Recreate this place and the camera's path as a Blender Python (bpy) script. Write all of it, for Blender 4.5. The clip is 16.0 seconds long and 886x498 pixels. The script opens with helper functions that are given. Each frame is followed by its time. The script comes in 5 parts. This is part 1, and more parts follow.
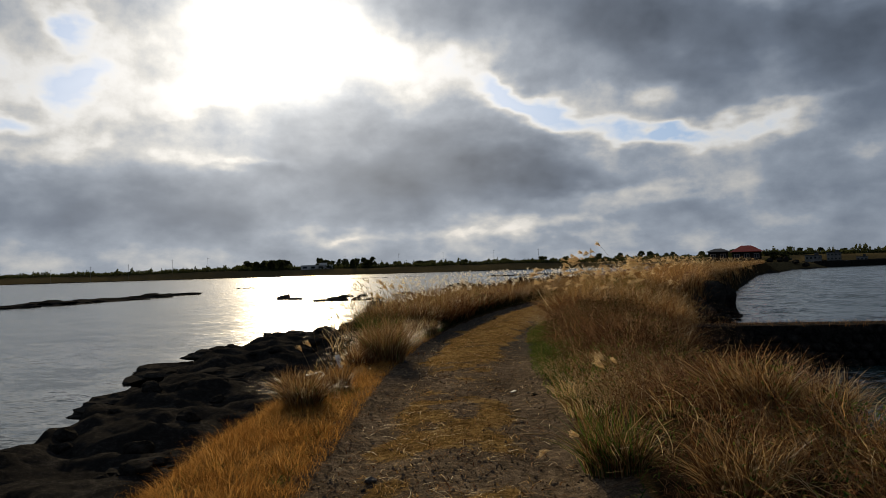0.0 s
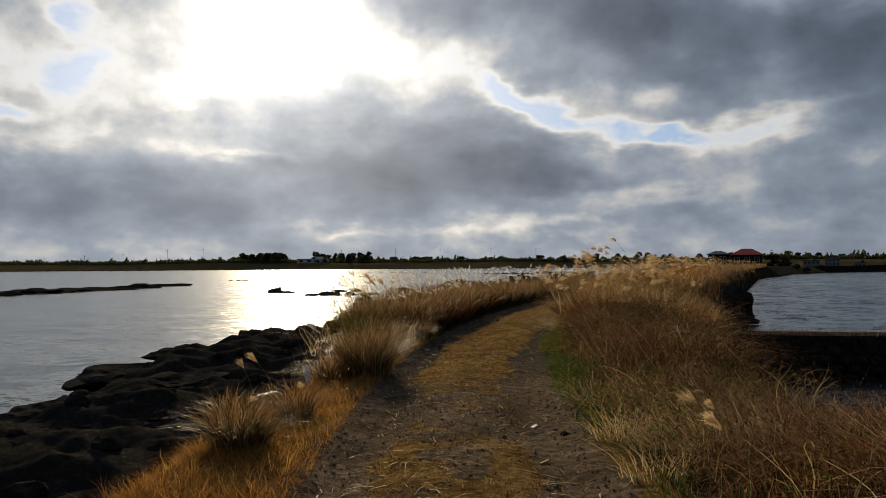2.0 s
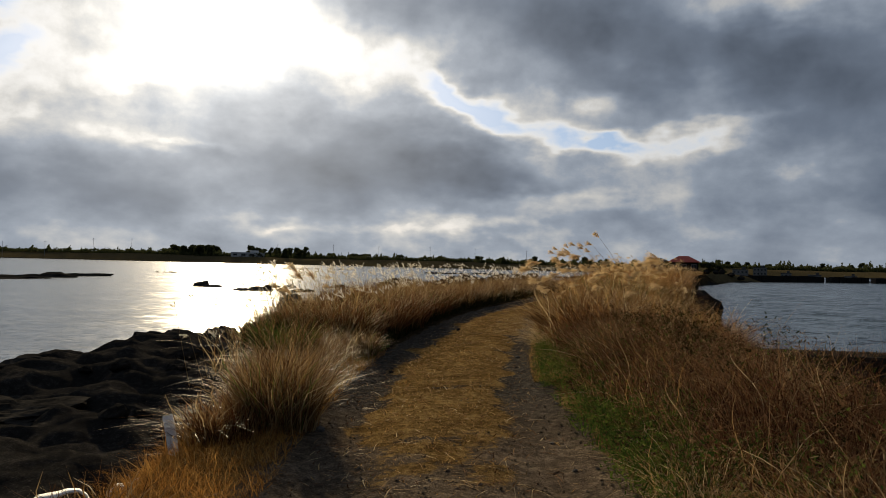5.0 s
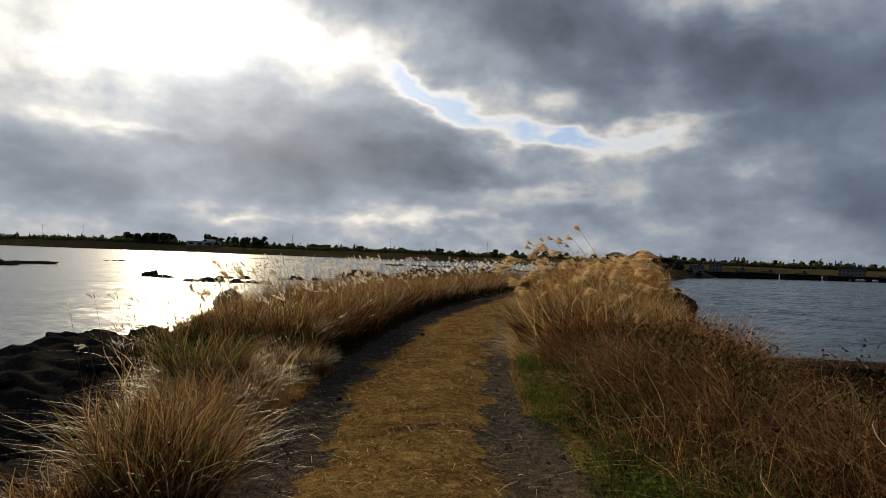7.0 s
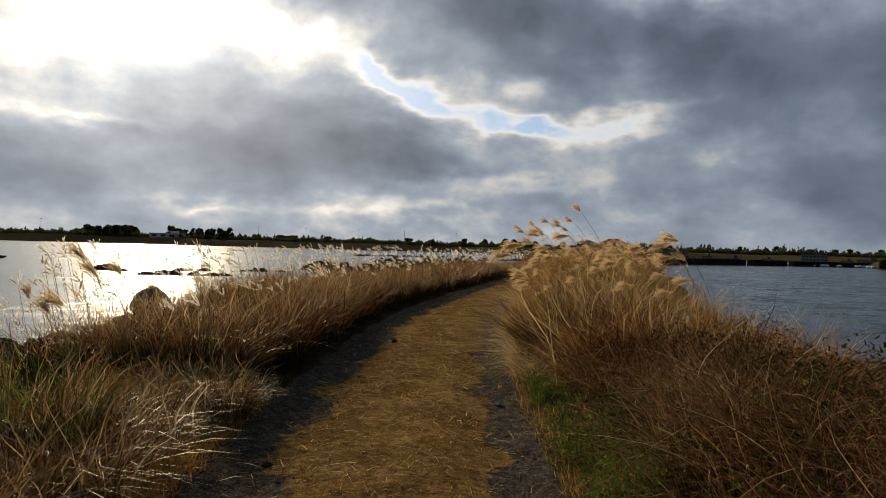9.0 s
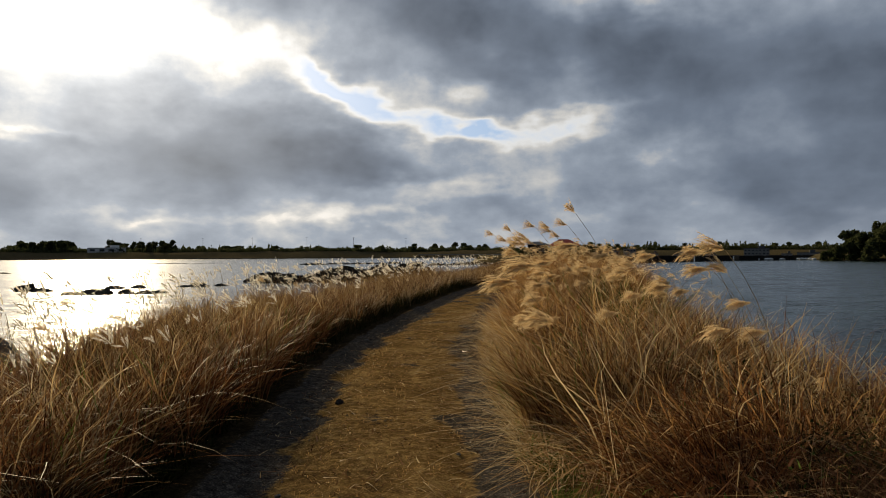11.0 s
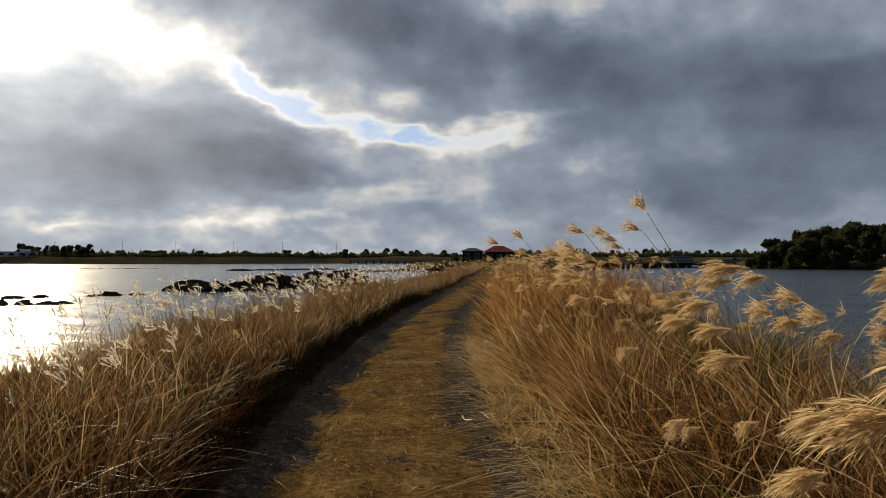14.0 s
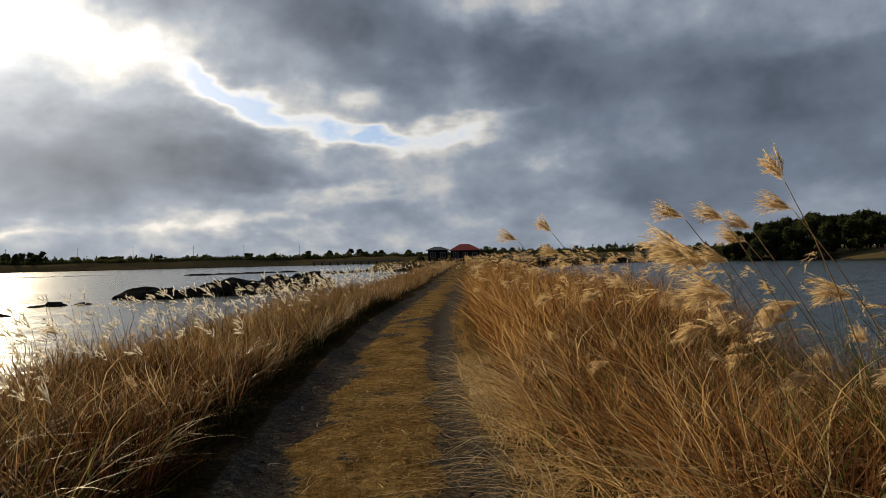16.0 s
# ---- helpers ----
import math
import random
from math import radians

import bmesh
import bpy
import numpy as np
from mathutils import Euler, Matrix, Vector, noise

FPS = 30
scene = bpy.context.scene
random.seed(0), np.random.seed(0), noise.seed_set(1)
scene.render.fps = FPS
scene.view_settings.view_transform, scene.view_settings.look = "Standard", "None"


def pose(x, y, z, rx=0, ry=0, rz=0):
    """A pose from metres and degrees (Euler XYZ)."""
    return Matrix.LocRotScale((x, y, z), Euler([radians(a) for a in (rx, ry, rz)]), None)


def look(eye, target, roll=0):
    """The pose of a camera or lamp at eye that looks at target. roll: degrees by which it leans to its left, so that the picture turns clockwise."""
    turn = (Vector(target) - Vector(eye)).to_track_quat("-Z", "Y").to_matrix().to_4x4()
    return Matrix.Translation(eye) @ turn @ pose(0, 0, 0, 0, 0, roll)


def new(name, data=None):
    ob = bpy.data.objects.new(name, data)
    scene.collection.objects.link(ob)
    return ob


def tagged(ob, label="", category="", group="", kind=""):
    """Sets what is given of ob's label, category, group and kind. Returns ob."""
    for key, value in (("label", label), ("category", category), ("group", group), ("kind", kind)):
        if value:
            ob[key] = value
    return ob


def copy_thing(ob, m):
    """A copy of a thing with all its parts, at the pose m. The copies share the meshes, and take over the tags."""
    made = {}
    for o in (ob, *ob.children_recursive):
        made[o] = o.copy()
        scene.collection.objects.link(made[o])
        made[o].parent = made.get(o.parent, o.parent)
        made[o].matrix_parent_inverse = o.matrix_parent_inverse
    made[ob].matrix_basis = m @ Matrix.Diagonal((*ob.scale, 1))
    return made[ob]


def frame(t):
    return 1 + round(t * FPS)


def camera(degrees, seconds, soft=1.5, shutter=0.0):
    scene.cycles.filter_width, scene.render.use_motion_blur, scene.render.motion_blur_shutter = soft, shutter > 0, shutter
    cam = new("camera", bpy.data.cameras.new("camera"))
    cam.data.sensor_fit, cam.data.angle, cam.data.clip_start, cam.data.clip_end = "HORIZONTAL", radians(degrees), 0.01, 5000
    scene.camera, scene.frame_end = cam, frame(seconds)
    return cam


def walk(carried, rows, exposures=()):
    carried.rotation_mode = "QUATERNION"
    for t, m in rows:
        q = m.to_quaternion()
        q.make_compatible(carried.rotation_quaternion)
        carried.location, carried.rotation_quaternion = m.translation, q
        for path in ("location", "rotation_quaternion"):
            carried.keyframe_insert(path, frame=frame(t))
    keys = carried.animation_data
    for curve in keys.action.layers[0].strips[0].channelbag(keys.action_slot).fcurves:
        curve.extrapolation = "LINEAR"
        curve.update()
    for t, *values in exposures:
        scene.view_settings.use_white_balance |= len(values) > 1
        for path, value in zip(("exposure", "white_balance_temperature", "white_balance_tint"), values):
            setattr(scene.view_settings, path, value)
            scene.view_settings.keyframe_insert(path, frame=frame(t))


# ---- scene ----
cam = camera(62, 16.0, soft=0.6)
PATH = [
    (0, (1.681, -0.427, 1.521), (1.625, 1.812, 1.576), -1.7),
    (0.5, (1.632, 0.2, 1.465), (1.571, 2.439, 1.522), -1.4),
    (1, (1.596, 0.847, 1.435), (1.528, 3.086, 1.488), -1.1),
    (1.5, (1.6, 1.42, 1.431), (1.537, 3.658, 1.481), -0.8),
    (2, (1.593, 1.98, 1.448), (1.546, 4.219, 1.493), -0.4),
    (2.5, (1.533, 2.563, 1.427), (1.515, 4.801, 1.459), -0.0),
    (3, (1.518, 3.232, 1.381), (1.524, 5.472, 1.404), 0.3),
    (3.5, (1.45, 3.856, 1.337), (1.48, 6.096, 1.356), 0.6),
    (4, (1.383, 4.437, 1.31), (1.441, 6.676, 1.335), 0.9),
    (4.5, (1.318, 5.066, 1.324), (1.416, 7.302, 1.36), 1.2),
    (5, (1.29, 5.672, 1.329), (1.429, 7.907, 1.373), 1.4),
    (7.5, (1.406, 8.263, 1.39), (1.684, 10.485, 1.402), 2.2),
    (8, (1.44, 8.991, 1.362), (1.737, 11.211, 1.362), 2.1),
    (8.5, (1.465, 9.659, 1.351), (1.791, 11.874, 1.345), 1.9),
    (9, (1.572, 10.24, 1.332), (1.926, 12.451, 1.327), 1.6),
    (11.5, (2.009, 13.848, 1.5), (2.546, 16.023, 1.52), -0.3),
    (12, (2.07, 14.483, 1.506), (2.635, 16.65, 1.536), -0.0),
    (12.5, (2.069, 15.159, 1.524), (2.666, 17.319, 1.558), 0.3),
    (13, (2.104, 15.782, 1.532), (2.735, 17.932, 1.565), 0.4),
    (13.5, (2.127, 16.404, 1.557), (2.791, 18.542, 1.588), 0.3),
    (14, (2.168, 16.975, 1.599), (2.874, 19.1, 1.627), 0.0),
    (14.5, (2.359, 17.714, 1.602), (3.098, 19.828, 1.627), -0.3),
    (15, (2.468, 18.378, 1.613), (3.236, 20.483, 1.635), -0.7),
    (15.5, (2.622, 18.978, 1.606), (3.412, 21.075, 1.628), -1.0),
    (16, (2.797, 19.625, 1.636), (3.605, 21.712, 1.66), -1.3),
]
walk(cam, [(t, look(eye, target, roll)) for t, eye, target, roll in PATH], exposures=[(0, 0.05, 6750, 10), (5, 0.10, 6750, 10), (9, 0.20, 6800, 10), (16, 0.24, 6800, 10)])

# ---- sky, sun ----
SUN_AZ, SUN_EL = -12.5, 16.5
sun = new("sun", bpy.data.lights.new("sun", "SUN"))
sun.data.energy, sun.data.angle, sun.data.color = 5.0, radians(1.2), (1.0, 0.82, 0.54)
sa, se = radians(SUN_AZ), radians(SUN_EL)
sun.matrix_world = look((math.sin(sa) * 50 * math.cos(se), math.cos(sa) * 50 * math.cos(se), 50 * math.sin(se)), (0, 0, 0))


class Nodes:
    """Short hand for building node trees."""

    def __init__(self, tree):
        self.tree, self.nodes, self.links = tree, tree.nodes, tree.links

    def add(self, kind, **inputs):
        n = self.nodes.new(kind)
        for k, v in inputs.items():
            self.put(n, k.replace("_", " "), v)
        return n

    def put(self, n, key, v):
        if isinstance(v, bpy.types.NodeSocket):
            self.links.new(v, n.inputs[key])
        else:
            n.inputs[key].default_value = v

    def math(self, op, a, b=0.0, c=0.0, clamp=False):
        n = self.nodes.new("ShaderNodeMath")
        n.operation, n.use_clamp = op, clamp
        for k, v in enumerate((a, b, c)):
            self.put(n, k, v)
        return n.outputs[0]

    def ramp(self, fac, stops):
        n = self.nodes.new("ShaderNodeValToRGB")
        self.put(n, 0, fac)
        el = n.color_ramp.elements
        el[0].position, el[0].color = stops[0][0], (*stops[0][1], 1)
        el[1].position, el[1].color = stops[-1][0], (*stops[-1][1], 1)
        for p, c in stops[1:-1]:
            e = el.new(p)
            e.color = (*c, 1)
        return n.outputs[0]

    def mix(self, fac, a, b, mode="MIX"):
        n = self.nodes.new("ShaderNodeMix")
        n.data_type, n.blend_type = "RGBA", mode
        self.put(n, 0, fac)
        self.put(n, 6, a if isinstance(a, bpy.types.NodeSocket) else (*a, 1))
        self.put(n, 7, b if isinstance(b, bpy.types.NodeSocket) else (*b, 1))
        return n.outputs[2]

    def noise(self, vec, scale, detail=4.0, rough=0.55, distort=0.0):
        n = self.add("ShaderNodeTexNoise", Vector=vec, Scale=scale, Detail=detail, Roughness=rough, Distortion=distort)
        return n.outputs[0]


def sky():
    world = bpy.data.worlds.new("sky")
    scene.world = world
    world.use_nodes = True
    g = Nodes(world.node_tree)
    g.nodes.clear()
    d = g.add("ShaderNodeTexCoord").outputs["Generated"]
    sep = g.add("ShaderNodeSeparateXYZ", Vector=d)
    dx, dy, dz = sep.outputs
    az = g.math("MULTIPLY", g.math("ARCTAN2", dx, dy), 57.2958)
    el = g.math("MULTIPLY", g.math("ARCSINE", dz), 57.2958)
    blue = g.nodes.new("ShaderNodeTexSky")
    blue.sky_type, blue.sun_disc = "NISHITA", False
    blue.sun_elevation, blue.sun_rotation = se, sa
    blue_sky = g.mix(0.75, g.mix(1.0, blue.outputs[0], (0.10, 0.10, 0.10), "MULTIPLY"), (0.27, 0.46, 0.80))

    wv = g.add("ShaderNodeCombineXYZ", X=g.math("MULTIPLY", az, 0.10), Y=g.math("MULTIPLY", el, 0.22), Z=2.3).outputs[0]
    az_w = g.math("ADD", az, g.math("MULTIPLY", g.math("SUBTRACT", g.noise(wv, 1.6, 3.0, 0.5), 0.5), 6.0))
    el_w = g.math("ADD", el, g.math("MULTIPLY", g.math("SUBTRACT", g.noise(wv, 2.3, 3.0, 0.5), 0.5), 3.6))

    def blob(a, e, wa, we, turn=0.0):
        da, de = g.math("SUBTRACT", az_w, a), g.math("SUBTRACT", el_w, e)
        c, s_ = math.cos(radians(turn)), math.sin(radians(turn))
        p = g.math("ADD", g.math("MULTIPLY", da, c / wa), g.math("MULTIPLY", de, s_ / wa))
        q = g.math("ADD", g.math("MULTIPLY", da, -s_ / we), g.math("MULTIPLY", de, c / we))
        r = g.math("ADD", g.math("MULTIPLY", p, p), g.math("MULTIPLY", q, q))
        return g.math("EXPONENT", g.math("MULTIPLY", r, -1.0))

    def plain(a, e, wa, we):
        p, q = g.math("MULTIPLY", g.math("SUBTRACT", az, a), 1 / wa), g.math("MULTIPLY", g.math("SUBTRACT", el, e), 1 / we)
        return g.math("EXPONENT", g.math("MULTIPLY", g.math("ADD", g.math("MULTIPLY", p, p), g.math("MULTIPLY", q, q)), -1.0))

    # cloud layers: billows that flatten towards the horizon
    lift = g.math("DIVIDE", g.math("MULTIPLY", el, 0.062), g.math("ADD", g.math("MULTIPLY", el, 0.012), 0.62))
    cv = g.add("ShaderNodeCombineXYZ", X=g.math("MULTIPLY", az, 0.052), Y=lift, Z=0.81).outputs[0]
    big = g.noise(cv, 2.3, 4.0, 0.48, 0.0)
    pv = g.add("ShaderNodeCombineXYZ", X=g.math("MULTIPLY", az, 0.075), Y=g.math("MULTIPLY", lift, 1.35), Z=3.7).outputs[0]
    fine = g.math("SUBTRACT", g.noise(pv, 3.6, 7.0, 0.56, 0.0), 0.5)
    thick = g.math("ADD", g.math("MULTIPLY", g.math("SUBTRACT", big, 0.5), 0.62), 0.62)
    for a, e, wa, we, turn, w in (
        (-15, 17.5, 9, 5, 0, -0.24), (-29, 13.5, 12, 5, 0, -0.22), (-27.6, 13.6, 1.9, 1.2, 40, -0.55), (-32.2, 10.4, 2.2, 0.9, 0, -0.55), (-28, 17.4, 1.5, 0.8, -30, -0.45), (-22, 12.2, 6, 1.3, 10, -0.20), (-30, 8.4, 4, 0.9, 12, -0.22), (-17, 8.6, 4.5, 0.6, -4, -0.22), (5.5, 12.3, 3.0, 0.8, -25, -0.30), (16.5, 9.4, 2.4, 0.5, 0, -0.25), (-4, 15.5, 8, 2.4, -18, -0.30), (-20, 9, 9, 1.6, 0, -0.12),
        (5.2, 12.0, 4.2, 1.1, -30, -0.62), (13.5, 9.7, 5.5, 0.75, -8, -0.50), (22.5, 9.8, 4.0, 0.8, 6, -0.36), (29, 7.5, 3.0, 0.8, -10, -0.16), (36, 4.5, 16, 3.2, 0, 0.12), (13.5, 12.4, 3.2, 0.8, -12, -0.22),
        # first entry: unseen high cloud, added to darken what the pond reflects
        (30, 48, 60, 16, 0, 0.22), (28, 18.6, 5, 1.4, 0, -0.24), (48, 14.5, 5, 1.0, 8, -0.12), (24, 15.5, 16, 3.4, -10, 0.27), (46, 10, 16, 5.5, 0, 0.26), (8, 19.5, 14, 3, -16, 0.09),
        (-6, 7.8, 17, 3.0, -4, 0.24), (-28, 4.6, 20, 2.2, 0, 0.18), (5, 7.6, 10, 2.0, -14, 0.14),
        (14, 4.9, 7, 0.8, 4, -0.24), (28, 3.6, 7, 0.9, -3, -0.08), (4, 2.9, 9, 0.7, 0, -0.26), (-9.5, 2.3, 3.5, 0.6, 0, -0.22)):
        thick = g.math("ADD", thick, g.math("MULTIPLY", blob(a, e, wa, we, turn), w))
    # ragged, puffy edges where the cloud is thin; soft bellies where it is thick
    thin_ = g.math("MULTIPLY", g.math("SUBTRACT", 0.82, thick), 2.4, 0.0, True)
    thick = g.math("ADD", thick, g.math("MULTIPLY", fine, g.math("ADD", g.math("MULTIPLY", thin_, 0.62), 0.20)))
    # unseen overcast, added thicker away from the sun to lower the fill light
    toward = g.add("ShaderNodeVectorMath")
    toward.operation = "DOT_PRODUCT"
    g.put(toward, 0, d)
    toward.inputs[1].default_value = (math.sin(sa) * math.cos(se), math.cos(sa) * math.cos(se), math.sin(se))
    away = g.math("SUBTRACT", 0.40, toward.outputs["Value"])
    thick = g.math("ADD", thick, g.math("MULTIPLY", g.math("MAXIMUM", away, 0.0), 0.95))
    low = g.math("MULTIPLY", blob(15, 0.5, 60, 2.6), 0.05)
    grey = g.ramp(thick, [(0.0, (0.86, 0.88, 0.92)), (0.28, (0.84, 0.82, 0.78)), (0.42, (0.56, 0.57, 0.58)), (0.60, (0.285, 0.34, 0.43)), (0.80, (0.155, 0.196, 0.268)), (1.0, (0.080, 0.103, 0.145))])
    cover = g.ramp(thick, [(0.02, (0, 0, 0)), (0.22, (0.62, 0.62, 0.62)), (0.42, (1, 1, 1))])
    col = g.mix(cover, blue_sky, grey)
    glow = g.math("MULTIPLY", blob(-14, 17.5, 6.2, 4.6), 1.7)
    halo = g.math("ADD", g.math("MULTIPLY", blob(-11, 14, 19, 10), 0.36), low)
    light = g.math("MULTIPLY", g.math("ADD", glow, halo), g.math("MAXIMUM", g.math("SUBTRACT", 1.25, thick), 0.0))
    light = g.math("MULTIPLY", light, g.math("ADD", g.math("MULTIPLY", cover, 0.45), 0.55))
    # thin haze lit by the sun behind it
    light = g.math("ADD", light, g.math("MULTIPLY", plain(-13, 11, 17, 12), 0.14))
    veil = g.mix(1.0, g.add("ShaderNodeCombineXYZ", X=light, Y=light, Z=light).outputs[0], (1.0, 0.97, 0.91), "MULTIPLY")
    col = g.mix(1.0, col, veil, "ADD")
    col = g.mix(1.0, col, (1.005, 1.0, 0.985), "MULTIPLY")
    bg = g.add("ShaderNodeBackground", Color=col, Strength=0.84)
    out = g.add("ShaderNodeOutputWorld", Surface=bg.outputs[0])


sky()


# ---- materials ----
def material(name):
    m = bpy.data.materials.new(name)
    m.use_nodes = True
    g = Nodes(m.node_tree)
    return m, g, g.nodes["Principled BSDF"], g.nodes["Material Output"]


def rough_mat(name, c1, c2, scale=6.0, rough=0.85, bump=0.4, fine=60.0, dist=0.02, metal=0.0, gloss=0.2):
    """Two-scale mottled surface."""
    m, g, b, out = material(name)
    p = g.add("ShaderNodeTexCoord").outputs["Object"]
    n1, n2 = g.noise(p, scale, 6.0, 0.6), g.noise(p, fine, 4.0, 0.6)
    f = g.math("ADD", g.math("MULTIPLY", n1, 0.65), g.math("MULTIPLY", n2, 0.35))
    g.put(b, "Base Color", g.ramp(f, [(0.36, c1), (0.64, c2)]))
    b.inputs["Roughness"].default_value = rough
    b.inputs["Metallic"].default_value = metal
    b.inputs["Specular IOR Level"].default_value = gloss
    bm_ = g.add("ShaderNodeBump", Height=f, Strength=bump, Distance=dist)
    g.put(b, "Normal", bm_.outputs[0])
    return m


def blade_mat(name, colours, see_through=0.45, patch=0.5, gloss=0.04):
    """Thin leaves that let light through; colour varies from blade to blade and from patch to patch."""
    m, g, b, out = material(name)
    r = g.nodes.new("ShaderNodeNewGeometry").outputs["Random Per Island"]
    p = g.add("ShaderNodeTexCoord").outputs["Object"]
    n = g.noise(p, 0.9, 3.0)
    f = g.math("ADD", g.math("MULTIPLY", r, 1 - patch * 0.5), g.math("MULTIPLY", g.math("SUBTRACT", n, 0.5), patch * 1.6))
    k = len(colours) - 1
    col = g.ramp(f, [(i / max(k, 1), c) for i, c in enumerate(colours)])
    g.put(b, "Base Color", col)
    b.inputs["Roughness"].default_value = 0.5
    b.inputs["Specular IOR Level"].default_value = gloss
    tr = g.add("ShaderNodeBsdfTranslucent", Color=col)
    mx = g.add("ShaderNodeMixShader", Fac=see_through)
    g.links.new(b.outputs[0], mx.inputs[1])
    g.links.new(tr.outputs[0], mx.inputs[2])
    g.links.new(mx.outputs[0], out.inputs[0])
    return m


def water_mat(name, tint, wave=1.0):
    m, g, b, out = material(name)
    p = g.add("ShaderNodeTexCoord").outputs["Object"]
    mp = g.add("ShaderNodeMapping", Vector=p, Scale=(0.55, 1.0, 1.0), Rotation=(0, 0, 0.5)).outputs[0]
    patch = g.math("ADD", g.math("MULTIPLY", g.noise(p, 0.06, 3.0), 1.1), 0.45)
    slope = None
    for scale, k in ((0.5, 0.34), (2.2, 0.50), (8.0, 0.55)):
        nz = g.add("ShaderNodeTexNoise", Vector=mp, Scale=scale, Detail=3.0, Roughness=0.6)
        v = g.add("ShaderNodeVectorMath")
        v.operation = "MULTIPLY_ADD"
        g.put(v, 0, nz.outputs["Color"])
        v.inputs[1].default_value, v.inputs[2].default_value = (k * wave, k * wave, 0), (-k * wave / 2, -k * wave / 2, 0)
        if slope is None:
            slope = v.outputs[0]
        else:
            a = g.add("ShaderNodeVectorMath")
            g.put(a, 0, slope)
            g.put(a, 1, v.outputs[0])
            slope = a.outputs[0]
    sc = g.add("ShaderNodeVectorMath")
    sc.operation = "SCALE"
    g.put(sc, 0, slope)
    g.put(sc, "Scale", patch)
    up = g.add("ShaderNodeVectorMath")
    g.put(up, 0, sc.outputs[0])
    up.inputs[1].default_value = (0, 0, 1)
    nm = g.add("ShaderNodeVectorMath")
    nm.operation = "NORMALIZE"
    g.put(nm, 0, up.outputs[0])
    g.put(b, "Normal", nm.outputs[0])
    g.put(b, "Base Color", g.ramp(g.noise(p, 0.05, 3.0), [(0.3, tint), (0.7, tuple(v * 1.5 for v in tint))]))
    b.inputs["Roughness"].default_value = 0.18
    b.inputs["IOR"].default_value = 1.33
    return m


M_WATER = water_mat("sea_water", (0.011, 0.024, 0.026), 0.85)
M_POND = water_mat("pond_water", (0.012, 0.026, 0.026), 2.8)
M_ROCK = rough_mat("black_lava_rock", (0.006, 0.006, 0.006), (0.050, 0.046, 0.041), 3.0, 0.9, 1.0, 25.0, 0.06, 0.0, 0.0)
M_ROCK_GREY = rough_mat("grey_rock", (0.05, 0.05, 0.048), (0.16, 0.155, 0.145), 3.0, 0.85, 0.7, 30.0, 0.03)
M_DRY = blade_mat("dry_silvergrass", [(0.045, 0.020, 0.009), (0.14, 0.07, 0.028), (0.30, 0.19, 0.08), (0.50, 0.37, 0.20), (0.66, 0.55, 0.36)], 0.34)
M_RUSSET = blade_mat("russet_silvergrass", [(0.04, 0.016, 0.008), (0.19, 0.080, 0.027), (0.39, 0.21, 0.075), (0.61, 0.42, 0.18), (0.79, 0.65, 0.40)], 0.40)
# reddish-brown leaves, darker than the straw so the shaded lower mass is in colour
M_BROWN_SHADE = blade_mat("brown_shade_silvergrass", [(0.026, 0.011, 0.006), (0.095, 0.037, 0.015), (0.22, 0.092, 0.036), (0.35, 0.20, 0.085), (0.50, 0.37, 0.20)], 0.28, gloss=0.0)
M_PLUME_WHITE = blade_mat("white_plume", [(0.66, 0.60, 0.48), (0.78, 0.74, 0.66), (0.82, 0.80, 0.74)], 0.6, 0.2)
M_STRAW = blade_mat("pale_straw", [(0.30, 0.17, 0.06), (0.52, 0.36, 0.16), (0.72, 0.58, 0.34), (0.80, 0.70, 0.48)], 0.35)
# green-brown undergrowth, near black so the shade below the grass sits in its colour
M_UNDER = blade_mat("shaded_undergrowth", [(0.012, 0.018, 0.006), (0.03, 0.032, 0.010), (0.06, 0.045, 0.018), (0.13, 0.08, 0.035)], 0.2, gloss=0.0)
M_LOW = blade_mat("dry_turf", [(0.07, 0.042, 0.016), (0.16, 0.12, 0.036), (0.40, 0.23, 0.08), (0.60, 0.38, 0.15), (0.74, 0.55, 0.28)], 0.35, gloss=0.0)
M_ORANGE = blade_mat("orange_dry_turf", [(0.13, 0.057, 0.015), (0.35, 0.165, 0.042), (0.52, 0.29, 0.085), (0.66, 0.47, 0.21)], 0.45, gloss=0.0)
M_SCRUB = blade_mat("brown_scrub", [(0.026, 0.012, 0.008), (0.10, 0.046, 0.025), (0.21, 0.11, 0.055), (0.37, 0.25, 0.14), (0.10, 0.092, 0.035)], 0.3, gloss=0.0)
M_GREEN = blade_mat("green_weeds", [(0.025, 0.05, 0.012), (0.06, 0.10, 0.022), (0.13, 0.17, 0.035), (0.17, 0.17, 0.05)], 0.35, gloss=0.0)
M_PLUME = blade_mat("silvergrass_plume", [(0.46, 0.31, 0.15), (0.66, 0.50, 0.28), (0.79, 0.68, 0.47)], 0.5, 0.2)
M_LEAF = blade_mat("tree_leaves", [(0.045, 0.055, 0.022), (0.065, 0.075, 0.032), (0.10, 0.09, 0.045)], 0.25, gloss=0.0)


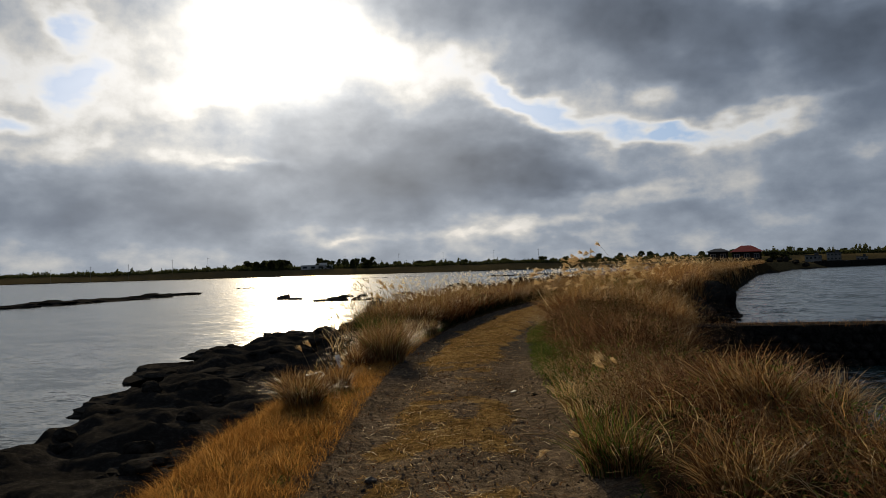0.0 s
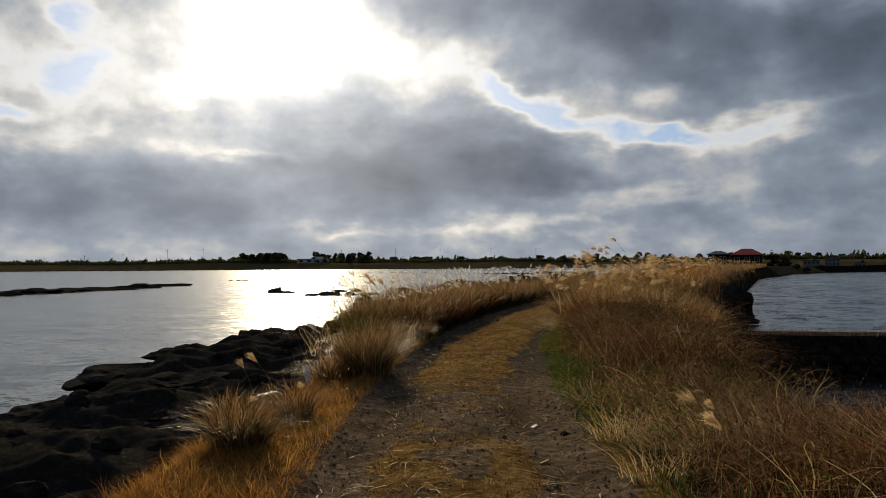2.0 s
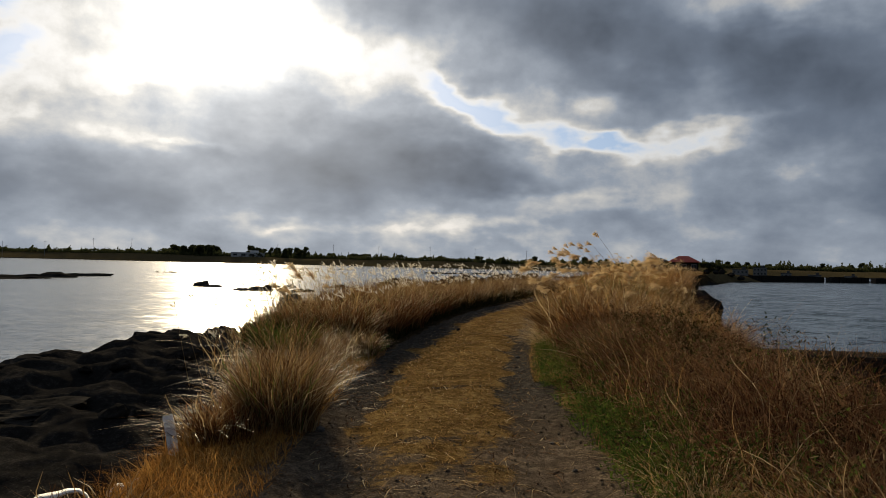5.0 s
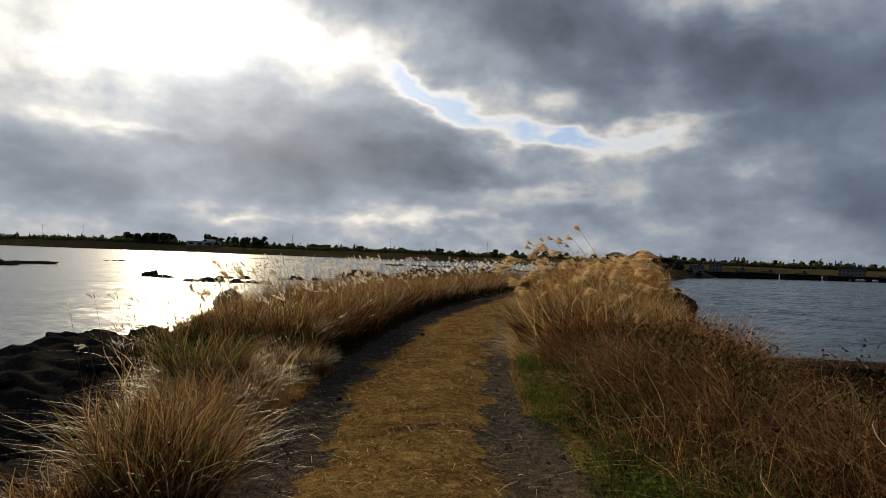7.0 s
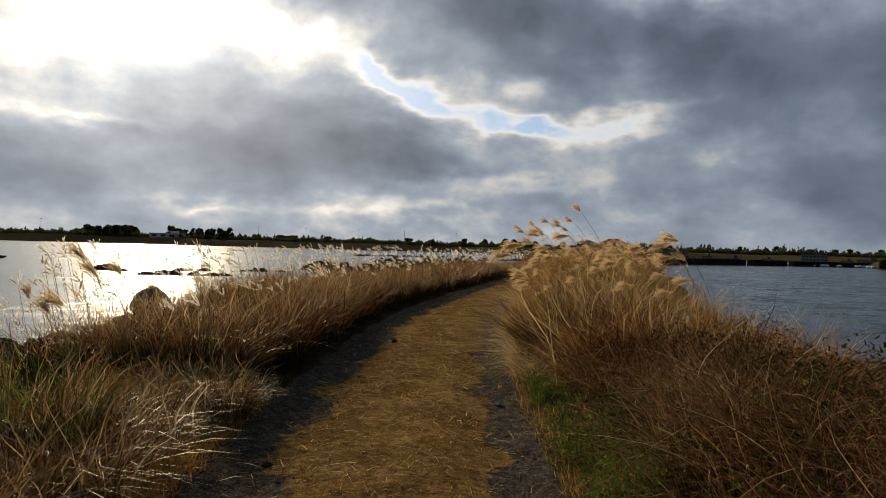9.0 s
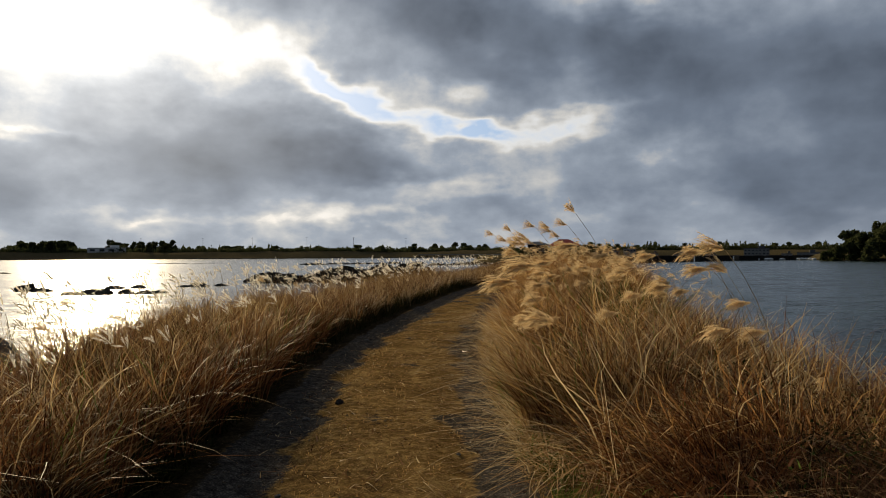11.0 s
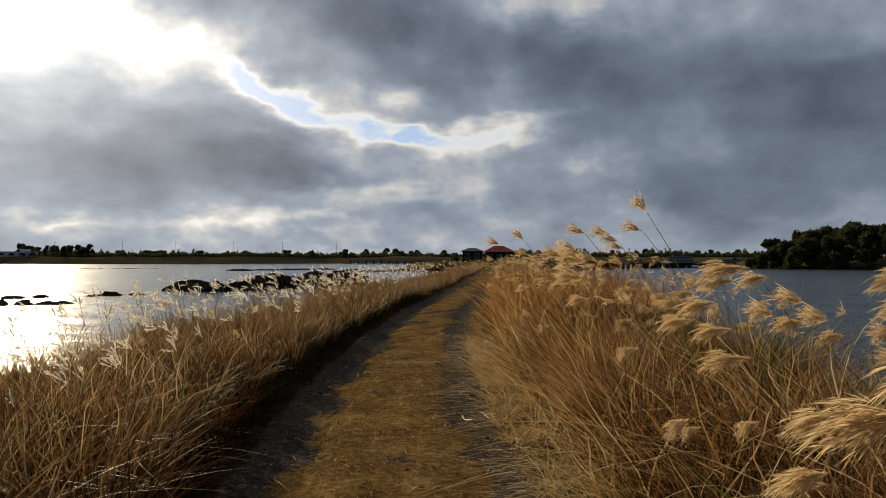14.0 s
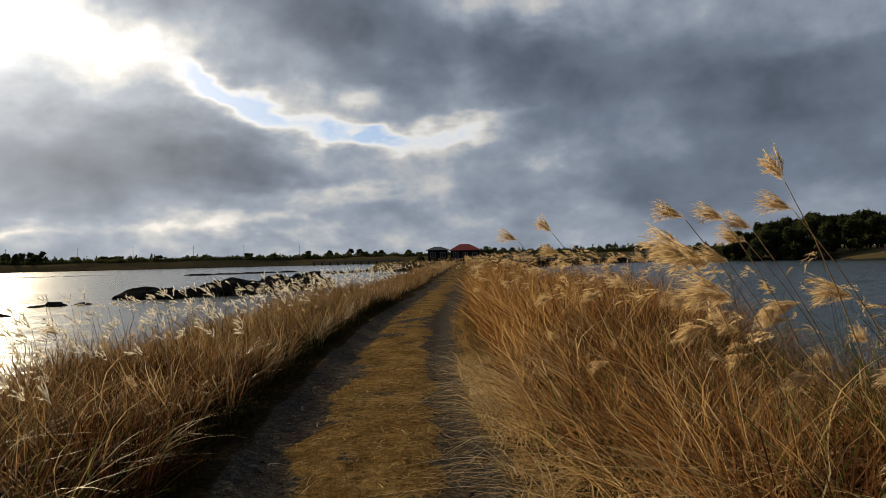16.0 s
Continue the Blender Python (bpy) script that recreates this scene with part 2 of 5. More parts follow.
def ground_mat():
    m, g, b, out = material("ground_soil")
    p = g.add("ShaderNodeTexCoord").outputs["Object"]
    at = g.add("ShaderNodeAttribute")
    at.attribute_name = "cover"
    rgb = g.add("ShaderNodeSeparateColor", Color=at.outputs["Color"])
    n1, n2, n3 = g.noise(p, 1.6, 5.0, 0.6), g.noise(p, 14.0, 5.0, 0.65), g.noise(p, 70.0, 4.0, 0.65)
    mixn = g.math("ADD", g.math("MULTIPLY", n1, 0.28), g.math("ADD", g.math("MULTIPLY", n2, 0.36), g.math("MULTIPLY", n3, 0.36)))
    soil = g.ramp(mixn, [(0.36, (0.022, 0.017, 0.013)), (0.5, (0.105, 0.080, 0.057)), (0.66, (0.31, 0.24, 0.17))])
    turf = g.ramp(mixn, [(0.37, (0.032, 0.021, 0.010)), (0.5, (0.15, 0.092, 0.034)), (0.63, (0.36, 0.25, 0.105))])
    rock = g.ramp(mixn, [(0.35, (0.008, 0.008, 0.008)), (0.52, (0.024, 0.0225, 0.021)), (0.70, (0.085, 0.078, 0.070))])
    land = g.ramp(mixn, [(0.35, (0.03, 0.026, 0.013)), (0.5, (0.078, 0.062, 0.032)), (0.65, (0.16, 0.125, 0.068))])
    # brown soil at first, dark gravel farther along
    grit = g.ramp(g.math("ADD", g.math("MULTIPLY", n3, 0.6), g.math("MULTIPLY", n2, 0.4)), [(0.38, (0.016, 0.014, 0.012)), (0.52, (0.062, 0.055, 0.047)), (0.66, (0.20, 0.178, 0.15))])
    yy_ = g.add("ShaderNodeSeparateXYZ", Vector=p).outputs[1]
    far_ = g.math("MULTIPLY", g.math("ADD", g.math("SUBTRACT", yy_, 12.4), g.math("MULTIPLY", n1, 3.0)), 0.4, 0.0, True)
    soil = g.mix(far_, soil, grit)
    k = g.math("ADD", rgb.outputs[0], g.math("MULTIPLY", g.math("SUBTRACT", n2, 0.5), 1.1))
    col = g.mix(g.ramp(k, [(0.40, (0, 0, 0)), (0.60, (1, 1, 1))]), soil, turf)
    # litter soil, its colour taken down to deepen the shade under the banks
    shaded_soil = g.ramp(mixn, [(0.38, (0.010, 0.008, 0.005)), (0.5, (0.030, 0.022, 0.012)), (0.64, (0.085, 0.062, 0.034))])
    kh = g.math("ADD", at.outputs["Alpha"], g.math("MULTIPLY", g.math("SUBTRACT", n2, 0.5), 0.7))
    col = g.mix(g.ramp(kh, [(0.40, (0, 0, 0)), (0.62, (1, 1, 1))]), col, shaded_soil)
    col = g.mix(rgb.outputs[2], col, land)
    k2 = g.math("ADD", rgb.outputs[1], g.math("MULTIPLY", g.math("SUBTRACT", n2, 0.5), 0.5))
    col = g.mix(g.ramp(k2, [(0.42, (0, 0, 0)), (0.58, (1, 1, 1))]), col, rock)
    g.put(b, "Base Color", col)
    b.inputs["Roughness"].default_value = 0.9
    b.inputs["Specular IOR Level"].default_value = 0.0
    bm_ = g.add("ShaderNodeBump", Height=mixn, Strength=1.0, Distance=0.06)
    g.put(b, "Normal", bm_.outputs[0])
    return m


M_GROUND = ground_mat()


# ---- mesh helpers ----
def mesh_object(name, verts, faces, mat, smooth=False):
    me = bpy.data.meshes.new(name)
    me.from_pydata([tuple(v) for v in verts], [], faces)
    me.materials.append(mat)
    if smooth:
        me.polygons.foreach_set("use_smooth", np.ones(len(me.polygons), dtype=bool))
    me.update()
    return new(name, me)


def array_mesh(name, co, tris, mat, smooth=True):
    """A triangle mesh straight from arrays."""
    me = bpy.data.meshes.new(name)
    me.vertices.add(len(co))
    me.vertices.foreach_set("co", np.asarray(co, dtype=np.float32).ravel())
    t = np.asarray(tris, dtype=np.int32)
    me.loops.add(t.size)
    me.loops.foreach_set("vertex_index", t.ravel())
    me.polygons.add(len(t))
    me.polygons.foreach_set("loop_start", np.arange(0, t.size, 3, dtype=np.int32))
    me.polygons.foreach_set("loop_total", np.full(len(t), 3, dtype=np.int32))
    me.polygons.foreach_set("use_smooth", np.full(len(t), smooth, dtype=bool))
    me.materials.append(mat)
    me.update(calc_edges=True)
    me.validate()
    return me


def part(name, bm, mat, parent=None, label="", smooth=False):
    me = bpy.data.meshes.new(name)
    bm.normal_update()
    bm.to_mesh(me)
    bm.free()
    me.materials.append(mat)
    if smooth:
        me.polygons.foreach_set("use_smooth", np.ones(len(me.polygons), dtype=bool))
    ob = new(name, me)
    if parent:
        ob.parent = parent
    if label:
        tagged(ob, label)
    return ob


def add_box(bm, m, sx, sy, sz, bevel=0.0):
    r = bmesh.ops.create_cube(bm, size=1.0, matrix=m @ Matrix.Diagonal((sx, sy, sz, 1)))
    if bevel:
        es = list({e for v in r["verts"] for e in v.link_edges})
        bmesh.ops.bevel(bm, geom=es, offset=bevel, segments=2, affect="EDGES")


# smooth value noise over arrays
def vnoise(x, y, scale, seed=0):
    x, y = np.asarray(x) / scale + 1000, np.asarray(y) / scale + 1000
    xi, yi = np.floor(x).astype(np.int64), np.floor(y).astype(np.int64)
    fx, fy = x - xi, y - yi
    fx, fy = fx * fx * (3 - 2 * fx), fy * fy * (3 - 2 * fy)

    def h(a, b):
        v = (a * 374761393 + b * 668265263 + seed * 982451653) & 0x7FFFFFFF
        v = ((v ^ (v >> 13)) * 1274126177) & 0x7FFFFFFF
        return ((v ^ (v >> 16)) & 0xFFFF) / 65535.0
    return (h(xi, yi) * (1 - fx) + h(xi + 1, yi) * fx) * (1 - fy) + (h(xi, yi + 1) * (1 - fx) + h(xi + 1, yi + 1) * fx) * fy


def fbm(x, y, scale, octaves=4, seed=0):
    tot, amp, out = 0.0, 1.0, 0.0
    for k in range(octaves):
        out = out + amp * (vnoise(x, y, scale / 2 ** k, seed + k * 7) - 0.5)
        tot += amp
        amp *= 0.55
    return out / tot * 2


def smooth(a, b, v):
    t = np.clip((np.asarray(v, dtype=float) - a) / (b - a), 0, 1)
    return t * t * (3 - 2 * t)


# ---- the plan: a causeway that bends to the right ----
WATER_Z = -1.45
CY = np.array([-60, 0, 6, 10, 14.5, 18, 22, 25.5, 30, 38, 48, 64.5, 98, 160, 200])
CX = np.array([1.9, 1.65, 1.60, 1.58, 1.90, 2.55, 3.4, 4.35, 5.9, 9.0, 13.4, 20.5, 34.5, 61, 78])
_fy = np.linspace(-60, 200, 1041)
_fx = np.interp(_fy, CY, CX)
_k = np.hanning(25)
_k /= _k.sum()
_fx = np.convolve(np.pad(_fx, 12, mode="edge"), _k, mode="valid")
_sl = np.gradient(_fx, _fy)


def centre(y):
    return np.interp(y, _fy, _fx)


def side(x, y):
    """Distance to the right of the track's middle."""
    return (x - centre(y)) / np.sqrt(1 + np.interp(y, _fy, _sl) ** 2)


def left_edge(y):
    """How far the left land reaches from the middle before it falls to the water."""
    return np.interp(y, [-40, 2, 8.7, 13, 17, 20.4, 23.2, 24.8, 26, 32, 60, 150], [7.0, 5.9, 5.5, 6.1, 7.0, 7.3, 7.3, 5.0, 4.5, 4.4, 4.2, 4.5])


def right_edge(y):
    return np.interp(y, [-40, 0, 5, 9, 13, 17, 21, 24, 30, 35, 39, 42, 60, 120, 160], [4.0, 3.5, 3.45, 3.5, 3.9, 4.4, 4.8, 4.5, 4.9, 5.3, 4.8, 4.2, 3.9, 4.5, 9])


def height(x, y):
    d = side(x, y)
    n = fbm(x, y, 1.6, 4, 3)
    big = fbm(x, y, 5.0, 3, 11)
    # track
    rut = np.exp(-((np.abs(d) - 0.74) / 0.24) ** 2)
    z = 0.02 - 0.07 * rut + 0.018 * fbm(x, y, 0.25, 3, 5) + 0.05 * big * smooth(1.0, 2.0, np.abs(d))
    # left side: shoulder, then black foreshore rock
    le = left_edge(y)
    lo = -d
    foreshore = smooth(27, 22, y)
    shoulder_end = 1.92 - 0.15 * np.exp(-((y - 12.3) / 1.2) ** 2) + 1.5 * smooth(13.5, 19, y) + 0.3 * big
    rock_z = -0.62 + 0.16 * (lo - 2.5) / 3 + 0.22 * n - 0.30 * np.abs(fbm(x, y, 1.1, 4, 21)) + 0.16 * fbm(x, y, 0.45, 3, 23) + 0.12 * big + 0.16 * (1 - 2 * np.abs(vnoise(x * 1.0 + y * 0.25, y * 0.28, 1.0, 27) - 0.5)) - 0.10
    drop = smooth(0, 0.8, lo - shoulder_end)
    zl = z * (1 - drop) + drop * (foreshore * rock_z + (1 - foreshore) * (-0.5 + 0.15 * n))
    fall = smooth(-0.2, 1.3, lo - le + 0.5 * n)
    zl = zl * (1 - fall) + fall * -3.0
    # right side: bank
    re = right_edge(y)
    tall = smooth(22, 30, y)
    zr = z + smooth(1.1, 2.4, d) * (0.10 + 0.25 * tall + 0.08 * n) - (1 - tall) * 0.38 * smooth(2.0, 4.6, d) + (1 - tall) * 0.30 * vnoise(x, y, 1.7, 17) * smooth(1.3, 2.1, d) * smooth(4.8, 3.4, d)
    fr = smooth(-0.3, 0.9 - 0.4 * tall, d - re + 0.35 * n)
    zr = zr * (1 - fr) + fr * -3.0
    z = np.where(d < 0, zl, zr)
    # far land: beyond the bay, around the hut, and on the right
    far = smooth(426, 468, y + 12 * fbm(x, y, 60, 3, 31) - 0.16 * np.minimum(x, 0) * 0 + 0.10 * np.maximum(x - 120, 0)) * smooth(-900, -880, x)
    hut = smooth(24, 14, np.hypot((x - 72) / 1.1, y - 193) + 3 * big)
    grove = smooth(0, 22, (x - 150) * 0.75 - (y - 190) * 0.12 - 6 + 8 * fbm(x, y, 30, 3, 41)) * smooth(60, 100, y) * smooth(250, 222, y)
    land = np.maximum(np.maximum(far * (5.4 + 1.3 * fbm(x, y, 40, 3, 51) + 1.5 * smooth(470, 560, y)), hut * 3.6), grove * 4.6) - 3.0
    return np.maximum(z * smooth(225, 200, y) - 3.0 * smooth(200, 225, y), land)


def axis(lo, hi, parts):
    out = [lo]
    for end, step in parts:
        n = max(1, int(round((end - out[-1]) / step)))
        out.extend(np.linspace(out[-1], end, n + 1)[1:])
    return np.array(out)


def bare(x, y, d):
    """Above zero where turf grows on the track, below where soil is worn bare."""
    n = vnoise(x, y, 0.28, 91) * 0.5 + vnoise(x, y, 0.75, 92) * 0.5 + vnoise(x, y, 2.6, 93) * 0.25
    wob = 0.20 * fbm(x, y, 0.9, 4, 71)
    return n - 0.42 - 0.10 * smooth(15, 10, y) - 1.9 * np.maximum(np.abs(d + 0.02 + wob * 0.7) - 0.46, 0) - 0.05 * smooth(19, 24, y) + 0.20 * smooth(10.5, 13, y) * smooth(36, 24, y)


def build_ground():
    xs = axis(-4000, 4000, [(-900, 400), (-300, 60), (-60, 14), (-14, 2.5), (-7.5, 0.3), (12, 0.13), (20, 0.5), (60, 1.6), (240, 5), (400, 20), (900, 60), (4000, 400)])
    ys = axis(-1500, 4000, [(-200, 200), (-30, 12), (-4, 1.2), (2, 0.25), (28, 0.13), (48, 0.3), (110, 1.0), (220, 3), (420, 14), (470, 3), (600, 16), (1000, 60), (4000, 400)])
    gx, gy = np.meshgrid(xs, ys)
    z = height(gx, gy)
    co = np.stack([gx, gy, z], -1).reshape(-1, 3)
    nx, ny = len(xs), len(ys)
    i = (np.arange(ny - 1)[:, None] * nx + np.arange(nx - 1)[None, :]).ravel()
    tris = np.concatenate([np.stack([i, i + 1, i + nx + 1], 1), np.stack([i, i + nx + 1, i + nx], 1)])
    me = array_mesh("ground", co, tris, M_GROUND)
    d = side(gx, gy)
    wob = 0.16 * fbm(gx, gy, 0.9, 4, 71)
    turf = 0.80 * smooth(-0.30, 0.22, bare(gx, gy, d)) * (np.abs(d) < 1.1) + 0.9 * smooth(1.0, 1.3, np.abs(d) + wob)
    turf = np.clip(turf, 0, 1)
    rock = np.maximum(smooth(2.2, 2.9, -d + 0.3 * fbm(gx, gy, 1.2, 3, 61)), smooth(-0.5, -0.9, z)) * (gy < 200)
    rock = np.where((d > 0) & (z > -0.55), 0, rock)
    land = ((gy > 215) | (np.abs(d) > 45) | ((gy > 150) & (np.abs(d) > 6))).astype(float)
    rock = np.where(land > 0, smooth(-0.9, -1.3, z), rock)
    # dark litter soil under the grass of both banks, also painting in the shade there
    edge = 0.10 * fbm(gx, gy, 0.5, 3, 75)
    litter_shade = np.maximum(smooth(1.02, 1.22, -d + edge) * smooth(15.8, 17.0, gy), smooth(1.15, 1.45, d + edge)) * (gy < 180)
    col = np.stack([turf, rock, land, litter_shade], -1).reshape(-1, 4).astype(np.float32)
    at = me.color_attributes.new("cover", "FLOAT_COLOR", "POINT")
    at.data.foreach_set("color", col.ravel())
    tagged(new("ground", me), "dirt causeway, black lava foreshore and distant shores", "ground", kind="structure")


build_ground()
wy = np.concatenate([[-4000, -60], np.linspace(-40, 200, 25)])
wx = centre(wy)


def water_sheet(name, left, right, rows, mat, label):
    """A level sheet between two lines of x over the given y."""
    n = len(rows)
    verts = [(a, y_, WATER_Z) for a, y_ in zip(left, rows)] + [(a, y_, WATER_Z) for a, y_ in zip(right, rows)]
    ob = mesh_object(name, verts, [(k, n + k, n + k + 1, k + 1) for k in range(n - 1)], mat)
    tagged(ob, label, "water", kind="structure")


water_sheet("water", np.full(len(wy), -4000.0), wx, wy, M_WATER, "grey rippled sea water on the seaward side")
water_sheet("pond_water", wx, np.full(len(wy), 4000.0), wy, M_POND, "dark choppy water of the pond on the landward side")
water_sheet("bay_water", (-4000.0, -4000.0), (4000.0, 4000.0), (200.0, 4000.0), M_WATER, "grey rippled sea water of the far bay")

# ---- grass ----
rng = np.random.default_rng(7)
WIND = np.array([-0.98, 0.15])


def blades(name, x, y, h, w, bend, wind, mat, label, levels=4, z=None, spread=1.0, category="grass", out=None):
    """Many curved tapering blades rooted on the ground, as one mesh."""
    n = len(x)
    z0 = (height(x, y) - 0.02) if z is None else z
    a = rng.uniform(0, 2 * np.pi, n)
    lean = np.stack([np.cos(a), np.sin(a)], 1) * spread + WIND[None, :] * wind
    if out is not None:
        lean = lean + out
    lean /= np.maximum(np.linalg.norm(lean, axis=1, keepdims=True), 0.3)
    b = rng.uniform(0.25, 1.9, n) * bend
    wa = rng.uniform(0, np.pi, n)
    wd = np.stack([np.cos(wa), np.sin(wa)], 1)
    t = np.linspace(0, 1, levels)
    rings = []
    for k, tk in enumerate(t):
        c = np.empty((n, 3))
        off = (h * b * tk ** 1.7)[:, None] * lean + (h * 0.12 * np.sin(tk * 5 + wa * 4) * tk)[:, None] * wd
        c[:, :2] = np.stack([x, y], 1) + off
        c[:, 2] = z0 + h * (tk - 0.45 * np.clip(b, 0, 1.7) * tk ** 2.4)
        if k < levels - 1:
            ww = (w * (1 - 0.75 * tk))[:, None] * wd * 0.5
            l, r = c.copy(), c.copy()
            l[:, :2] -= ww
            r[:, :2] += ww
            rings += [l, r]
        else:
            rings.append(c)
    per = len(rings)
    co = np.stack(rings, 1).reshape(-1, 3)
    base = (np.arange(n) * per)[:, None]
    tri = []
    for k in range(levels - 2):
        q = 2 * k
        tri += [[q, q + 1, q + 3], [q, q + 3, q + 2]]
    tri.append([per - 3, per - 2, per - 1])
    tris = (base[:, None, :] + np.array(tri)[None]).reshape(-1, 3)
    return tagged(new(name, array_mesh(name, co, tris, mat)), label, category, kind="stuff")


def scatter(n, y0, y1, d0, d1, clump=0.0, seed=0, near=1.0, keep=None):
    """Random roots in a strip along the track; near > 1 crowds them towards y0."""
    y = y0 + (y1 - y0) * rng.uniform(0, 1, n) ** near
    d = rng.uniform(d0, d1, n)
    if clump:
        m = vnoise(y * 3.1 + 50, d * 3.1 + 50, 1.0, seed) + 0.25 * rng.uniform(-1, 1, n) > clump
        y, d = y[m], d[m]
    if keep is not None:
        m = keep(y, d)
        y, d = y[m], d[m]
    x = centre(y) + d * np.sqrt(1 + np.interp(y, _fy, _sl) ** 2)
    return x, y, d


def tufts(name, count, per, y0, y1, d0, d1, hmin, hmax, w0, w1, bend, wind, mat, label, near=1.0, radius=0.13, keep=None, levels=4):
    """Tussocks: blades that spring from common roots and fan out."""
    cx, cy, cd = scatter(count, y0, y1, d0, d1, 0, 0, near, keep)
    n = len(cx)
    ch = rng.uniform(hmin, hmax, n) * (0.85 + 0.3 * vnoise(cx, cy, 2.2, 77))
    i = np.repeat(np.arange(n), per)
    a, r = rng.uniform(0, 2 * np.pi, n * per), np.sqrt(rng.uniform(0, 1, n * per))
    rad = radius * (ch[i] / hmax)
    x, y = cx[i] + np.cos(a) * r * rad, cy[i] + np.sin(a) * r * rad
    h = ch[i] * rng.uniform(0.45, 1.12, n * per)
    own = rng.normal(size=(n, 2)) * 0.55
    out = np.stack([np.cos(a), np.sin(a)], 1) * (r * 1.5)[:, None] + own[i]
    return blades(name, x, y, h, rng.uniform(w0, w1, n * per), bend, wind, mat, label, levels, spread=0.75, out=out)


# tall dry silvergrass on both banks
SHOULDER = lambda y, d: (y > 12.4) | (d > -1.75)
SEAWARD = lambda y, d: d > -np.interp(y, [15, 17, 22, 26], [2.2, 2.6, 3.6, 4.5])
tufts("silvergrass", 125, 130, 17.2, 27, -4.4, -1.55, 0.70, 1.12, 0.007, 0.016, 0.50, 0.12, M_DRY, "backlit straw-coloured silvergrass along the seaward bank", 1.2, 0.20, SEAWARD, 5)
# brown copy of the tufts, its dark colour standing for the shaded base
tufts("silvergrass", 240, 115, 17.0, 27, -4.2, -1.42, 0.55, 0.95, 0.008, 0.018, 0.55, 0.10, M_BROWN_SHADE, "brown silvergrass leaves low on the seaward bank, shade in their colour", 1.2, 0.22, SEAWARD, 5)
tufts("silvergrass", 300, 70, 26.5, 46, -4.5, -1.6, 0.70, 1.10, 0.010, 0.022, 0.50, 0.12, M_DRY, "straw-coloured silvergrass along the bending seaward bank", 1.3, 0.24, None, 4)
tufts("silvergrass", 62, 110, 10.9, 16.8, -2.25, -1.45, 0.34, 0.66, 0.005, 0.012, 0.75, 0.15, M_DRY, "lower straw-coloured silvergrass on the seaward shoulder", 0.8, 0.20, SHOULDER, 5)
tufts("silvergrass", 42, 110, 10.9, 16.8, -2.3, -1.40, 0.25, 0.5, 0.005, 0.012, 0.7, 0.15, M_BROWN_SHADE, "brown leaves of silvergrass on the seaward shoulder", 0.8, 0.20, SHOULDER, 5)
tufts("silvergrass", 135, 140, 16.4, 27, 1.6, 5.1, 0.65, 1.20, 0.005, 0.012, 0.68, 0.28, M_RUSSET, "tall russet silvergrass thicket on the landward bank", 1.3, 0.20, None, 5)
tufts("silvergrass", 175, 120, 16.0, 27, 1.5, 4.9, 0.50, 1.05, 0.006, 0.014, 0.75, 0.2, M_BROWN_SHADE, "brown silvergrass within the landward thicket", 1.3, 0.22, None, 5)
tufts("silvergrass", 80, 90, 16.4, 27, 1.35, 3.6, 0.40, 0.85, 0.006, 0.014, 1.0, 0.15, M_STRAW, "pale bent straw of the landward silvergrass", 1.3, 0.22, None, 6)
tufts("silvergrass", 330, 75, 26.5, 48, 1.7, 5.2, 0.85, 1.30, 0.010, 0.022, 0.50, 0.35, M_RUSSET, "russet silvergrass along the bending landward bank", 1.3, 0.24, None, 4)
tufts("silvergrass", 420, 36, 44, 92, -3.8, -1.45, 0.6, 0.9, 0.014, 0.026, 0.5, 0.4, M_DRY, "straw-coloured silvergrass farther along the seaward bank", 1.3, 0.25, None, 3)
tufts("silvergrass", 480, 36, 46, 92, 1.45, 4.2, 0.8, 1.2, 0.014, 0.026, 0.45, 0.6, M_DRY, "straw-coloured silvergrass farther along the landward bank", 1.3, 0.25, None, 3)
tufts("silvergrass", 700, 22, 90, 178, -4.4, 5.0, 0.6, 1.1, 0.03, 0.06, 0.5, 0.5, M_DRY, "pale silvergrass at the far end of the causeway", 1.0, 0.5, lambda y, d: np.abs(d) > 1.4, 3)
x, y, d = scatter(9000, 16.5, 30, 1.5, 4.9, 0.2, 31, 1.3)
blades("silvergrass_litter", x, y, rng.uniform(0.35, 0.9, len(x)), rng.uniform(0.007, 0.016, len(x)), 1.1, 0.2, M_RUSSET, "bent and broken silvergrass leaves on the landward bank", 6)
# brown here paints the shaded front face of the bank
x, y, d = scatter(7000, 17.0, 30, -3.6, -1.5, 0.2, 32, 1.3)
blades("silvergrass_litter", x, y, rng.uniform(0.4, 0.95, len(x)), rng.uniform(0.007, 0.016, len(x)), 0.7, 0.1, M_BROWN_SHADE, "bent brown silvergrass leaves giving the seaward bank a shaded face", 6)
x, y, d = scatter(6000, 17.5, 30, 1.02, 1.7, 0.35, 33, 1.4)
blades("straw", x, y, rng.uniform(0.15, 0.45, len(x)), rng.uniform(0.006, 0.014, len(x)), 1.9, 0.2, M_STRAW, "pale collapsed straw at the foot of the landward silvergrass", 6)
x, y, d = scatter(9000, 16.0, 21.5, 1.1, 2.0, 0.35, 34)
blades("weeds", x, y, rng.uniform(0.08, 0.30, len(x)), rng.uniform(0.008, 0.016, len(x)), 0.9, 0.1, M_GREEN, "green weeds at the foot of the landward silvergrass", 4)
